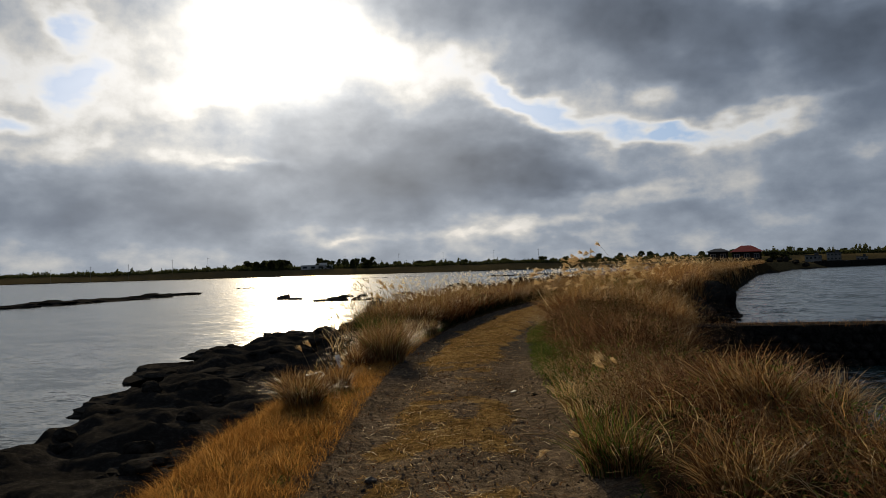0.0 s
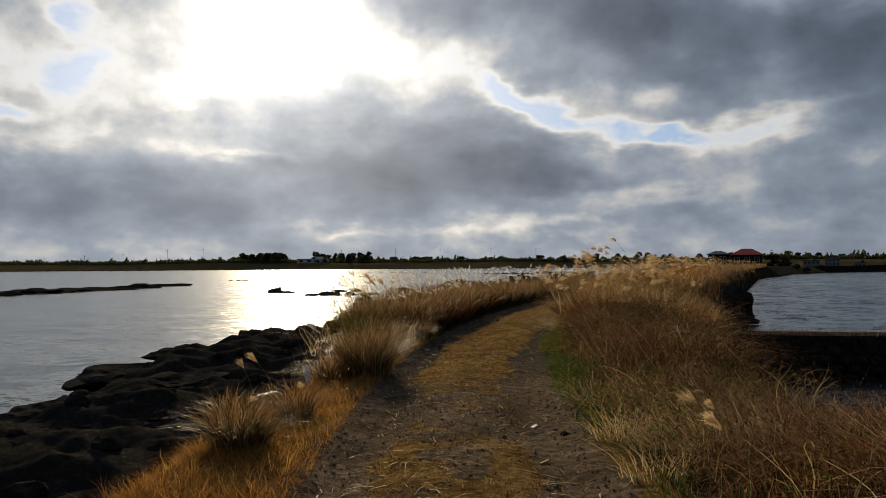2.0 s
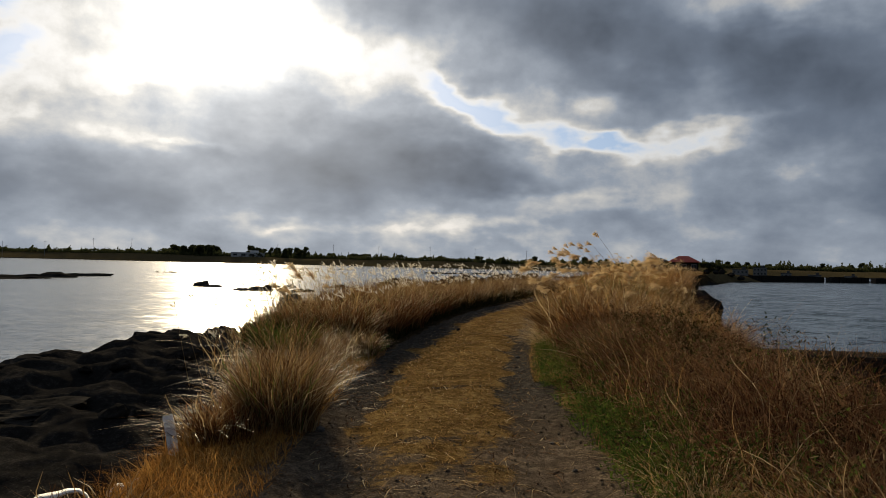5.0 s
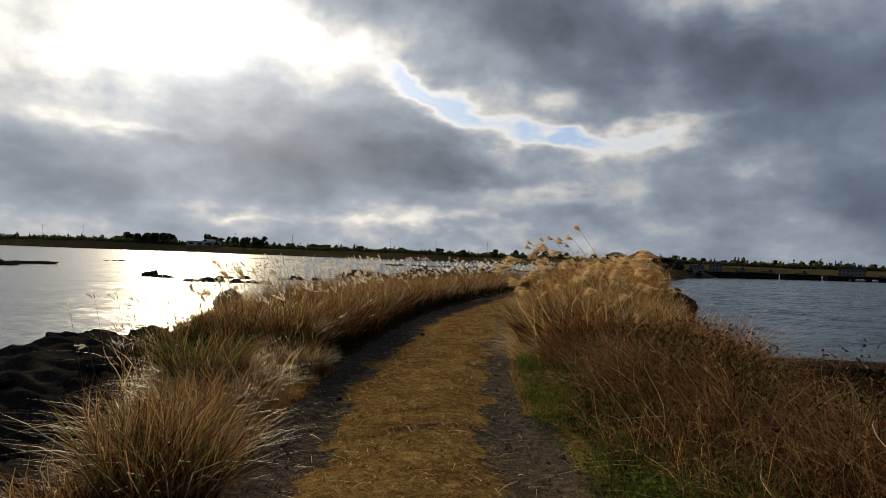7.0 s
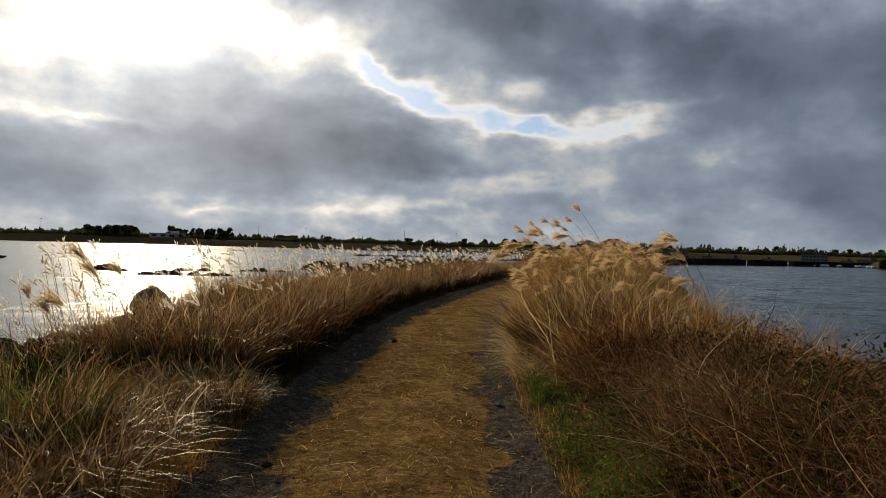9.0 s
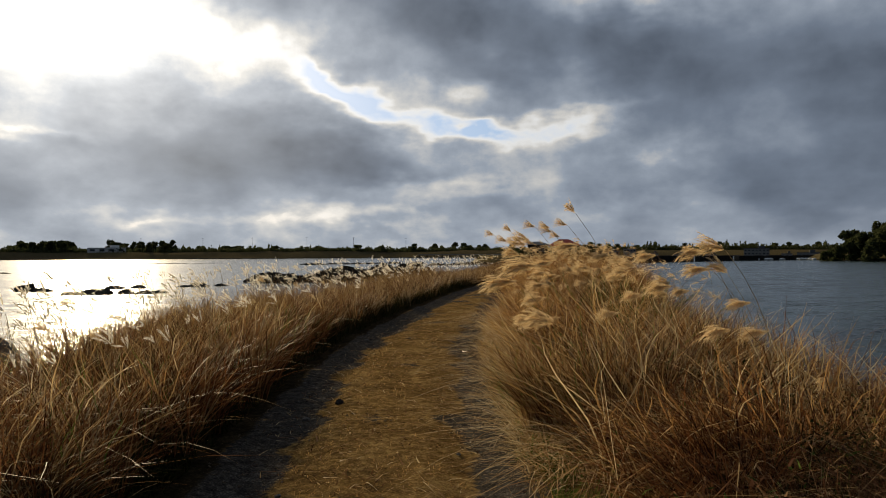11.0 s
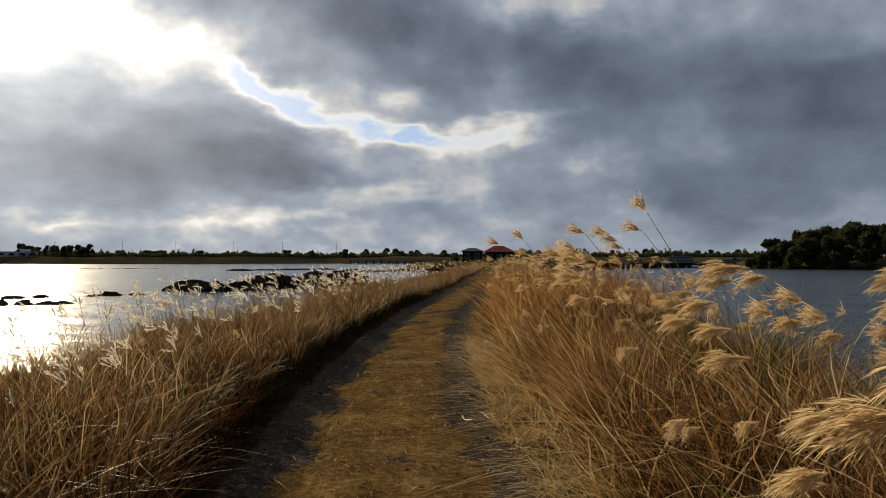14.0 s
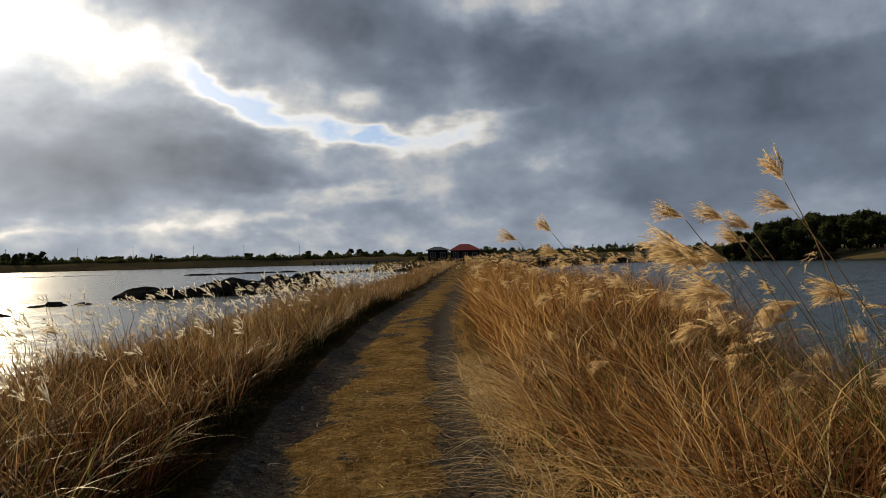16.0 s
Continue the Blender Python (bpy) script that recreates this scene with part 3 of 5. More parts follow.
# single broad curled leaves; the straw ones are pale to stand in for highlights
for n_, y0_, y1_, d0_, d1_, h0_, h1_, lean_, mat_, lb_ in (
        (2300, 17.2, 27, -3.9, -1.6, 0.75, 1.15, 0.75, M_STRAW, "pale curling leaves of the seaward silvergrass, highlights in their colour"),
        (900, 12.6, 17.2, -2.3, -1.3, 0.30, 0.62, 0.95, M_STRAW, "pale curling leaves on the seaward shoulder, highlights in their colour"),
        (4200, 16.6, 27, 1.35, 4.6, 0.6, 1.2, 0.85, M_STRAW, "pale curling leaves of the landward silvergrass, highlights in their colour"),
        (500, 18, 25, 1.4, 4.4, 0.5, 1.1, 0.5, M_GREEN, "green leaves among the landward silvergrass"),
        (900, 17.2, 26, -3.4, -1.5, 0.5, 0.95, 0.5, M_GREEN, "green leaves among the seaward silvergrass"),
        (1800, 2, 17, 1.5, 3.9, 0.30, 0.70, 1.2, M_STRAW, "pale curling stems in the brush, highlights in their colour")):
    x, y, d = scatter(n_, y0_, y1_, d0_, d1_, 0.25, 51, 1.1)
    blades("curled_leaves", x, y, rng.uniform(h0_, h1_, len(x)), rng.uniform(0.009, 0.019, len(x)) * (0.5 if y0_ < 5 else 1), lean_, 0.2, mat_, lb_, 8)
x, y, d = scatter(4000, 1.5, 9.5, -2.0, -1.2, 0.6, 53)
blades("weeds", x, y, rng.uniform(0.05, 0.16, len(x)), rng.uniform(0.005, 0.010, len(x)), 0.8, 0.1, M_GREEN, "small green weeds in the orange turf of the shoulder", 4)
x, y, d = scatter(5000, 13, 17.5, -1.75, -1.15, 0.5, 52)
blades("weeds", x, y, rng.uniform(0.06, 0.2, len(x)), rng.uniform(0.005, 0.010, len(x)), 0.8, 0.1, M_GREEN, "green weeds below the seaward tussocks", 4)
# leafy undergrowth beneath them, coloured extra dark to deepen the shade at the base
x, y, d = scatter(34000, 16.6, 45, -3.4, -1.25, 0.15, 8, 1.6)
blades("undergrowth", x, y, rng.uniform(0.2, 0.62, len(x)) * smooth(-1.1, -1.6, d), rng.uniform(0.010, 0.024, len(x)), 0.7, 0.1, M_UNDER, "green and brown undergrowth below the silvergrass, darkened as if in shade", 4)
x, y, d = scatter(7000, 9, 24, 1.12, 1.9, 0.56, 9)
blades("weeds", x, y, rng.uniform(0.05, 0.22, len(x)), rng.uniform(0.008, 0.018, len(x)), 0.8, 0.1, M_GREEN, "fresh green weeds along the track's edge", 3)
x, y, d = scatter(5000, 1, 13, 1.05, 2.2, 0.6, 10)
blades("weeds", x, y, rng.uniform(0.05, 0.24, len(x)), rng.uniform(0.008, 0.02, len(x)), 0.8, 0.1, M_GREEN, "patches of green weeds among dry scrub", 3)
# same shade-darkened blades under the landward grass
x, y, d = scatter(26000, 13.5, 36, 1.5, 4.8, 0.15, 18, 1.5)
blades("undergrowth", x, y, rng.uniform(0.15, 0.5, len(x)), rng.uniform(0.010, 0.022, len(x)), 0.7, 0.1, M_UNDER, "undergrowth below the landward silvergrass, darkened as if in shade", 4)
# scrub on the landward bank near the start
ON_BANK = lambda y, d: d < right_edge(y) - 0.55


def leaf_litter(name, n, y0, y1, d0, d1, top, w0, w1, mat, label, clump, seed):
    """Small leaves held up in the brush."""
    x, y, d = scatter(n, y0, y1, d0, d1, clump, seed, 1.0, ON_BANK)
    z = height(x, y) + rng.uniform(0.02, 1.0, len(x)) * top * (0.35 + 0.9 * vnoise(x, y, 0.9, 15))
    blades(name, x, y, rng.uniform(0.02, 0.055, len(x)), rng.uniform(w0, w1, len(x)), 1.6, 0.2, mat, label, 3, z=z)


leaf_litter("bramble_leaves", 42000, 0, 19, 1.3, 4.9, 0.6, 0.007, 0.016, M_SCRUB, "withered brown leaves in the brush", 0.3, 40)
leaf_litter("weed_leaves", 28000, 0, 17, 1.1, 3.6, 0.50, 0.008, 0.018, M_GREEN, "green bramble leaves in patches of the brush", 0.58, 41)
leaf_litter("weed_leaves", 18000, 9, 15, 1.02, 1.9, 0.30, 0.007, 0.016, M_GREEN, "green weed leaves along the track's edge", 0.50, 42)
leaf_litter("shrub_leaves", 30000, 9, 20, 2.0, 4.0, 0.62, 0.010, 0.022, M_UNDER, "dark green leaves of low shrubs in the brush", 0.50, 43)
x, y, d = scatter(62000, -2, 18, 1.3, 5.0, 0.33, 5, 1.0, ON_BANK)
blades("scrub", x, y, rng.uniform(0.2, 0.75, len(x)) * (0.35 + 1.1 * vnoise(x, y, 1.3, 15)) * smooth(1.0, 1.9, d), rng.uniform(0.003, 0.007, len(x)), 0.9, 0.2, M_SCRUB, "brown tangled dry scrub on the sloping bank")
tufts("scrub", 300, 110, 0.5, 18.5, 1.6, 4.9, 0.38, 0.80, 0.003, 0.007, 1.1, 0.2, M_SCRUB, "reddish-brown dry brush on the sloping bank", 1.0, 0.34, ON_BANK)
tufts("dry_grass", 40, 110, 6.8, 10.0, 1.3, 3.0, 0.26, 0.52, 0.003, 0.006, 1.0, 0.3, M_STRAW, "straw-coloured tangled grass mound on the near bank", 1.0, 0.3, None, 6)
tufts("scrub", 110, 100, 11.0, 18.0, 1.7, 4.4, 0.40, 0.82, 0.003, 0.007, 1.15, 0.2, M_SCRUB, "taller russet brush where the silvergrass begins", 0.8, 0.30, ON_BANK)
# lighter tufts mixed in so the brush looks sunlit on top
tufts("scrub", 75, 100, 4.5, 17.0, 1.6, 4.0, 0.28, 0.62, 0.003, 0.007, 1.15, 0.2, M_RUSSET, "tan tangled dry brush, its lighter colour painting sunlit tops", 1.0, 0.38, ON_BANK, 5)
tufts("dry_grass", 80, 90, 0.5, 19, 1.9, 4.6, 0.35, 0.7, 0.003, 0.006, 0.9, 0.5, M_DRY, "pale arching dry grass among the scrub", 1.0, 0.25, ON_BANK)
tufts("dry_grass", 46, 120, 1.8, 6.2, 2.2, 3.6, 0.40, 0.72, 0.004, 0.009, 0.95, 0.3, M_RUSSET, "russet arching dry grass on the near bank", 1.0, 0.3, None, 6)
# turf
x, y, d = scatter(130000, 1.5, 42, -0.75, 0.70, 0.0, 6, 1.8)
m = bare(x, y, d) + 0.28 * rng.uniform(-1, 1, len(x)) > 0
x, y = x[m], y[m]
blades("turf", x, y, rng.uniform(0.02, 0.06, len(x)), rng.uniform(0.004, 0.010, len(x)), 1.0, 0.1, M_LOW, "short trodden straw turf between the wheel ruts", 3)
for n_, mat_, lb_ in ((9000, M_SCRUB, "dark withered scraps of grass trodden into the track"), (4000, M_STRAW, "pale straws lying on the track")):
    x, y, d = scatter(n_, 3.0, 30, -0.95, 0.95, 0.3, 54, 1.5)
    blades("straw_bits", x, y, rng.uniform(0.03, 0.10, len(x)), rng.uniform(0.006, 0.014, len(x)), 1.9, 0.0, mat_, lb_, 4)
tufts("turf", 330, 70, 0.5, 15, -2.15, -1.2, 0.12, 0.30, 0.003, 0.006, 0.9, 0.2, M_ORANGE, "orange-brown dry grass clumps on the shoulder", 1.0, 0.20, None, 4)
x, y, d = scatter(60000, 0, 16.5, -2.25, -1.05, 0.12, 7, 1.2)
blades("turf", x, y, rng.uniform(0.04, 0.17, len(x)), rng.uniform(0.003, 0.006, len(x)), 0.9, 0.3, M_ORANGE, "orange-brown dry turf on the shoulder", 3)
x, y, d = scatter(16000, 14, 40, 1.0, 1.6, 0.2, 12, 1.5)
blades("turf", x, y, rng.uniform(0.05, 0.2, len(x)), rng.uniform(0.003, 0.006, len(x)), 0.9, 0.3, M_LOW, "straw-coloured turf below the landward silvergrass", 3)


# ---- plumes ----
def hair_arrays(r, base, axis, length, n, wide, thin):
    """Hairs of one feathery head: slender branches fan out from the base, droop, and carry short silky hairs."""
    ax = np.array(axis, dtype=float)
    ax /= np.linalg.norm(ax)
    u = np.cross(ax, (0, 0, 1.0))
    u /= np.linalg.norm(u)
    v = np.cross(u, ax)
    m = max(4, n // 15)
    ba, bs = r.uniform(0, 2 * np.pi, m), np.sqrt(r.uniform(0.02, 1, m)) * wide * 0.62
    b0, bl = r.uniform(0, 0.30, m), r.uniform(0.50, 0.78, m)
    bend = r.uniform(0.02, 0.30, m)
    i = r.integers(0, m, n)
    s = r.uniform(0, 1, n) ** 0.8

    def along(t):
        out = (b0[i] + bl[i] * t)[:, None] * ax + ((np.cos(ba[i]) * bs[i])[:, None] * u + (np.sin(ba[i]) * bs[i])[:, None] * v) * (bl[i] * t ** 0.8)[:, None]
        out[:, 2] -= bend[i] * bl[i] * t ** 2.2
        return out
    p0 = np.array(base)[None] + along(s) * length
    t_ = along(np.minimum(s + 0.12, 1.15)) - along(s)
    t_ /= np.maximum(np.linalg.norm(t_, axis=1, keepdims=True), 1e-6)
    dirs = t_ + r.normal(size=(n, 3)) * 0.20
    ln = length * r.uniform(0.12, 0.30, n)
    p1 = p0 + dirs * (ln * 0.5)[:, None]
    p2 = p0 + dirs * ln[:, None]
    p2[:, 2] -= ln * r.uniform(0.0, 0.25, n)
    wd = np.cross(dirs, r.normal(size=(n, 3)))
    wd /= np.linalg.norm(wd, axis=1, keepdims=True)
    wd *= thin
    co = np.stack([p0 - wd * 0.5, p0 + wd * 0.5, p1 - wd, p1 + wd, p2], 1).reshape(-1, 3)
    k = (np.arange(n) * 5)[:, None, None]
    tr = (k + np.array([[0, 1, 3], [0, 3, 2], [2, 3, 4]])[None]).reshape(-1, 3)
    return co, tr


def tube(bm, pts, radii, sides=5):
    rings = []
    for i, (p, r) in enumerate(zip(pts, radii)):
        p = Vector(p)
        a = Vector(pts[min(i + 1, len(pts) - 1)]) - Vector(pts[max(i - 1, 0)])
        q = a.to_track_quat("Z", "Y")
        rings.append([bm.verts.new(p + q @ Vector((math.cos(k * 2 * math.pi / sides) * r, math.sin(k * 2 * math.pi / sides) * r, 0))) for k in range(sides)])
    for a, b in zip(rings, rings[1:]):
        for k in range(sides):
            bm.faces.new((a[k], a[(k + 1) % sides], b[(k + 1) % sides], b[k]))
    bm.faces.new(rings[0][::-1])
    bm.faces.new(rings[-1])


M_STEM = rough_mat("dry_stem", (0.20, 0.12, 0.045), (0.42, 0.29, 0.13), 20, 0.6, 0.2)
LEAN = 0.42


def plume_stalk(k, droop, head=0.25):
    """A reed one metre tall that leans with the wind (towards -x) and ends in a feathery head."""
    r = np.random.default_rng(300 + k)
    root = new("silvergrass_stalk")
    t = np.linspace(0, 1, 7)
    pts = [(-LEAN * a ** 2.2, 0.04 * math.sin(3 * a + k), a) for a in t]
    bm = bmesh.new()
    tube(bm, pts, [0.0032 - 0.0018 * a for a in t])
    part("stalk", bm, M_STEM, root, "thin dry straw-coloured stem", True)
    co, tr = hair_arrays(r, pts[-1], (-1.0, r.uniform(-0.2, 0.2), droop), head * 0.86, 560, 0.62, 0.0052 * head)
    ob = new("plume", array_mesh("plume", co, tr, M_PLUME))
    ob.parent = root
    tagged(ob, "feathery golden seed head")
    tagged(root, "silvergrass reed with a feathery golden plume bent by wind", "plant", "silvergrass plumes")
    return root


STALKS = [plume_stalk(k, dr, hd) for k, (dr, hd) in enumerate(((0.05, 0.25), (0.35, 0.25), (0.75, 0.25), (-0.15, 0.25), (1.1, 0.2), (0.55, 0.145), (0.95, 0.145)))]
_used = [False] * 7


def put_plume(hx, hy, hz, kind, turn=0.0):
    """A reed whose head is at the given place; its foot stands on the ground."""
    hx, hz = hx + 0.08, hz - 0.05
    a = radians(turn) + math.atan2(-WIND[1], -WIND[0])
    g = 0.0
    for _ in range(3):
        sc = max(0.25, hz - g)
        fx, fy = hx + math.cos(a) * LEAN * sc, hy + math.sin(a) * LEAN * sc
        dd_ = float(side(fx, fy))
        lim = float(right_edge(fy)) - 0.55
        if dd_ > lim:
            fx -= (dd_ - lim) * 1.05
        g = float(height(np.array([fx]), np.array([fy]))[0]) - 0.02
    own = STALKS[kind].scale[0] if _used[kind] else 1.0
    m = pose(fx, fy, g, 0, 0, math.degrees(a)) @ Matrix.Diagonal((sc / own, sc / own, sc / own, 1))
    if _used[kind]:
        copy_thing(STALKS[kind], m)
    else:
        STALKS[kind].matrix_basis = m
        _used[kind] = True


HEADS = ((5.96, 22.71, 2.06, 6), (5.63, 22.78, 1.84, 5), (5.72, 22.4, 1.87, 5), (5.77, 22.79, 1.72, 5), (4.76, 22.04, 1.64, 5), (5.75, 24.94, 1.86, 6), (5.51, 25.03, 1.79, 5), (5.8, 24.9, 1.68, 5), (5.45, 22.9, 1.86, 5), (5.2, 22.3, 1.62, 5),
         (4.83, 18.25, 1.26, 0), (6.23, 19.24, 1.04, 0), (5.94, 20.19, 1.18, 1), (5.9, 20.9, 1.35, 1), (3.67, 18.04, 1.43, 0), (3.53, 18.08, 1.32, 0), (3.9, 18.72, 1.0, 0),
         (4.2, 19.8, 0.92, 3), (4.44, 19.09, 0.61, 3), (4.24, 18.23, 0.48, 3), (4.36, 18.19, 1.07, 0), (5.51, 20.31, 1.29, 1), (4.57, 20.05, 1.42, 0), (4.63, 20.32, 1.31, 0))
MORE = ((4.64, 20.03, 1.29, 0), (4.3, 19.5, 1.22, 0), (4.49, 20.09, 0.79, 3), (4.5, 19.7, 0.9, 3), (5.01, 20.19, 1.34, 1), (4.43, 16.92, 1.07, 0), (5.17, 17.59, 0.97, 0),
        (5.03, 16.82, 0.79, 3), (3.5, 17.3, 1.1, 1), (4.01, 18.77, 1.15, 0), (4.81, 18.64, 1.17, 0), (3.95, 18.78, 0.94, 0))
TALL = ((5.11, 22.40, 1.61, 1), (4.89, 22.00, 1.48, 1), (5.30, 22.80, 1.68, 1), (5.55, 22.5, 1.78, 5))
LEFT = ((-0.31, 15.1, 0.98, 4), (-0.11, 15.57, 1.2, 4), (-0.01, 15.56, 1.1, 4), (0.12, 15.54, 1.11, 4), (-0.17, 15.08, 0.89, 4), (-0.13, 15.27, 0.93, 2), (-0.29, 8.09, 0.64, 4), (-0.17, 8.08, 0.69, 4),
        (0.2, 8.3, 0.45, 1), (-0.1, 7.9, 0.42, 1), (2.96, 6.18, 0.66, 4), (2.67, 5.26, 0.75, 4), (2.85, 6.12, 0.7, 2), (2.37, 4.62, 0.4, 1), (2.15, 4.46, 0.35, 3))
for hx, hy, hz, kd in HEADS + MORE + TALL:
    put_plume(hx, hy, hz, kd, random.uniform(-18, 18))
for hx, hy, hz, kd in LEFT:
    put_plume(hx, hy, hz, kd, random.uniform(-40, 40))
for _ in range(44):
    yy = 20 + 26 * random.random() ** 1.5
    dd = random.uniform(1.5, 4.4)
    hx = float(centre(yy)) + dd * 1.05
    put_plume(hx, yy, 0.15 + random.uniform(0.85, 1.45), random.choice((0, 0, 1, 2)), random.uniform(-25, 25))
for _ in range(26):
    yy = 20.8 + 5.0 * random.random()
    hx = float(centre(yy)) + random.uniform(1.5, 3.4) * 1.05
    put_plume(hx, yy, 0.12 + random.uniform(0.75, 1.25), random.choice((0, 0, 1, 2, 3)), random.uniform(-30, 30))
for _ in range(24):
    yy = 19.5 + 26 * random.random() ** 1.2
    hx = float(centre(yy)) - random.uniform(1.6, 3.6) * 1.05
    put_plume(hx, yy, random.uniform(0.55, 1.0), random.choice((1, 2, 4)), random.uniform(-70, 70))


def plume_stuff(name, n, y0, y1, d0, d1, h0, h1, length, label, near=1.0, hairs=16, thin=0.004, mat=None, up=(-0.1, 0.9), wide=0.6):
    x, y, d = scatter(n, y0, y1, d0, d1, 0, 0, near)
    g = height(x, y)
    h = rng.uniform(h0, h1, n)
    cs, ts, ss, o = [], [], [], 0
    for i in range(n):
        a = (WIND[0] + rng.normal() * 0.4, WIND[1] + rng.normal() * 0.4, rng.uniform(*up))
        co, tr = hair_arrays(rng, (x[i], y[i], g[i] + h[i]), a, length * rng.uniform(0.7, 1.2), hairs, wide, thin)
        cs.append(co)
        ts.append(tr + o)
        o += len(co)
        b = np.array([x[i], y[i], g[i] + h[i]])
        f = np.array([x[i] - WIND[0] * 0.25, y[i] - WIND[1] * 0.25, g[i]])
        w = min(0.0016, thin * 0.5)
        ss.append(np.array([f - (w, 0, 0), f + (w, 0, 0), b + (w, 0, 0), b - (w, 0, 0)]))
    tagged(new(name, array_mesh(name, np.concatenate(cs), np.concatenate(ts), mat or M_PLUME)), label, "grass", kind="stuff")
    k = (np.arange(n) * 4)[:, None, None]
    tagged(new("silvergrass_stems", array_mesh("silvergrass_stems", np.concatenate(ss), (k + np.array([[0, 1, 2], [0, 2, 3]])[None]).reshape(-1, 3), M_STEM)), "thin stems under the silvergrass plumes", "grass", kind="stuff")


plume_stuff("silvergrass_plumes", 820, 16.5, 60, -4.2, -1.75, 0.65, 1.2, 0.16, "white backlit silvergrass plumes above the seaward bank", 1.25, 66, 0.0034, M_PLUME_WHITE, (0.5, 2.5), 1.15)
plume_stuff("silvergrass_plumes", 420, 22, 60, 1.6, 4.8, 0.9, 1.35, 0.2, "golden silvergrass plumes above the landward bank", 1.3, 30, 0.003)
plume_stuff("silvergrass_plumes", 500, 55, 150, -4, 4.4, 0.8, 1.3, 0.24, "pale silvergrass plumes far along the causeway", 1.2, 10, 0.010)


# ---- single tussocks beside the track ----
def tussock(x, y, h, n, green, label, spread=0.6):
    r = np.random.default_rng(int(1000 + x * 37 + y * 91) % 99991)
    root = new("grass_tussock")
    root.location = (x, y, float(height(np.array([x]), np.array([y]))[0]) - 0.02)
    for name, k, mat in (("foliage", int(n * (1 - green)), M_DRY), ("green_foliage", int(n * green), M_GREEN)):
        if k < 3:
            continue
        a, rr = r.uniform(0, 2 * np.pi, k), np.sqrt(r.uniform(0, 1, k))
        ob = blades(name, np.cos(a) * rr * h * 0.36, np.sin(a) * rr * h * 0.36, h * r.uniform(0.5, 1.1, k), r.uniform(0.006, 0.013, k), spread, 0.3, mat, "", 5, z=np.zeros(k), spread=0.8, out=np.stack([np.cos(a), np.sin(a)], 1) * (rr * 1.4)[:, None] + r.normal(size=2)[None] * 0.5)
        del ob["kind"], ob["category"]
        ob.parent = root
    return tagged(root, label, "plant", "tussocks beside the track")


for x, y, h, n, gr, lb in (
        (0.42, 11.55, 0.78, 900, 0.05, "tall dry silvergrass tussock on the seaward shoulder"), (0.30, 12.2, 0.72, 800, 0.05, "tall dry silvergrass tussock on the seaward shoulder"),
        (-0.05, 14.9, 0.85, 700, 0.45, "green-bladed silvergrass tussock with tall reeds"), (0.35, 15.6, 0.50, 700, 0.05, "low straw-coloured grass tussock"),
        (0.88, 15.9, 0.45, 700, 0.1, "low straw-coloured grass tussock"), (0.6, 16.6, 0.5, 700, 0.1, "low straw-coloured grass tussock"), (0.15, 17.0, 0.55, 600, 0.1, "low straw-coloured grass tussock"),
        (-0.1, 7.7, 0.52, 800, 0.05, "dry russet grass tussock with white curled tips"), (-0.35, 8.5, 0.45, 500, 0.0, "dry russet grass tussock with white curled tips"),
        (0.05, 8.9, 0.46, 320, 0.0, "small dry grass tussock on the shoulder"), (0.15, 13.3, 0.5, 600, 0.05, "low straw-coloured grass tussock"), (-0.4, 17.8, 0.7, 700, 0.05, "tall dry silvergrass tussock on the seaward shoulder"),
        (2.75, 5.0, 0.6, 600, 0.35, "half-green grass tussock beside the track"), (3.3, 4.0, 0.55, 700, 0.0, "russet arching grass tussock on the near bank"), (3.9, 5.2, 0.6, 800, 0.0, "russet arching grass tussock on the near bank"),
        (4.6, 5.8, 0.6, 800, 0.0, "russet arching grass tussock on the near bank"), (4.2, 18.6, 0.95, 900, 0.05, "tall russet silvergrass tussock beside the track"), (4.5, 18.0, 1.0, 1000, 0.03, "tall russet silvergrass tussock beside the track"),
        (5.6, 19.0, 0.95, 900, 0.03, "tall russet silvergrass tussock beside the track"), (6.6, 22.2, 1.2, 700, 0.5, "tall silvergrass tussock with green stems at the bank's edge")):
    tussock(x, y, h, n, gr, lb, 0.55 if h < 0.7 else 0.5)


# ---- rocks ----
def rock_mesh(k, sub=3, flat=0.5, jag=0.5):
    bm = bmesh.new()
    bmesh.ops.create_icosphere(bm, subdivisions=sub, radius=0.5)
    off = Vector((k * 7.3, k * 3.1, k * 1.7))
    for v in bm.verts:
        p = v.co.copy()
        n = noise.fractal(p * 2.4 + off, 0.9, 2.1, 4) * jag * 0.5 + (noise.cell(p * 3.5 + off) - 0.5) * jag * 0.22
        v.co = p * (1 + n)
        v.co.z *= flat
        if v.co.z < -0.2 * flat:
            v.co.z = -0.2 * flat + (v.co.z + 0.2 * flat) * 0.3
    return bm


def rock(name, x, y, z, sx, sy, sz, turn, k, label, mat=None, group="", sub=3, jag=0.5):
    ob = part(name, rock_mesh(k, sub, 1.0, jag), mat or M_ROCK)
    ob.matrix_basis = pose(x, y, z, 0, 0, turn) @ Matrix.Diagonal((sx, sy, sz, 1))
    return tagged(ob, label, "rock", group)


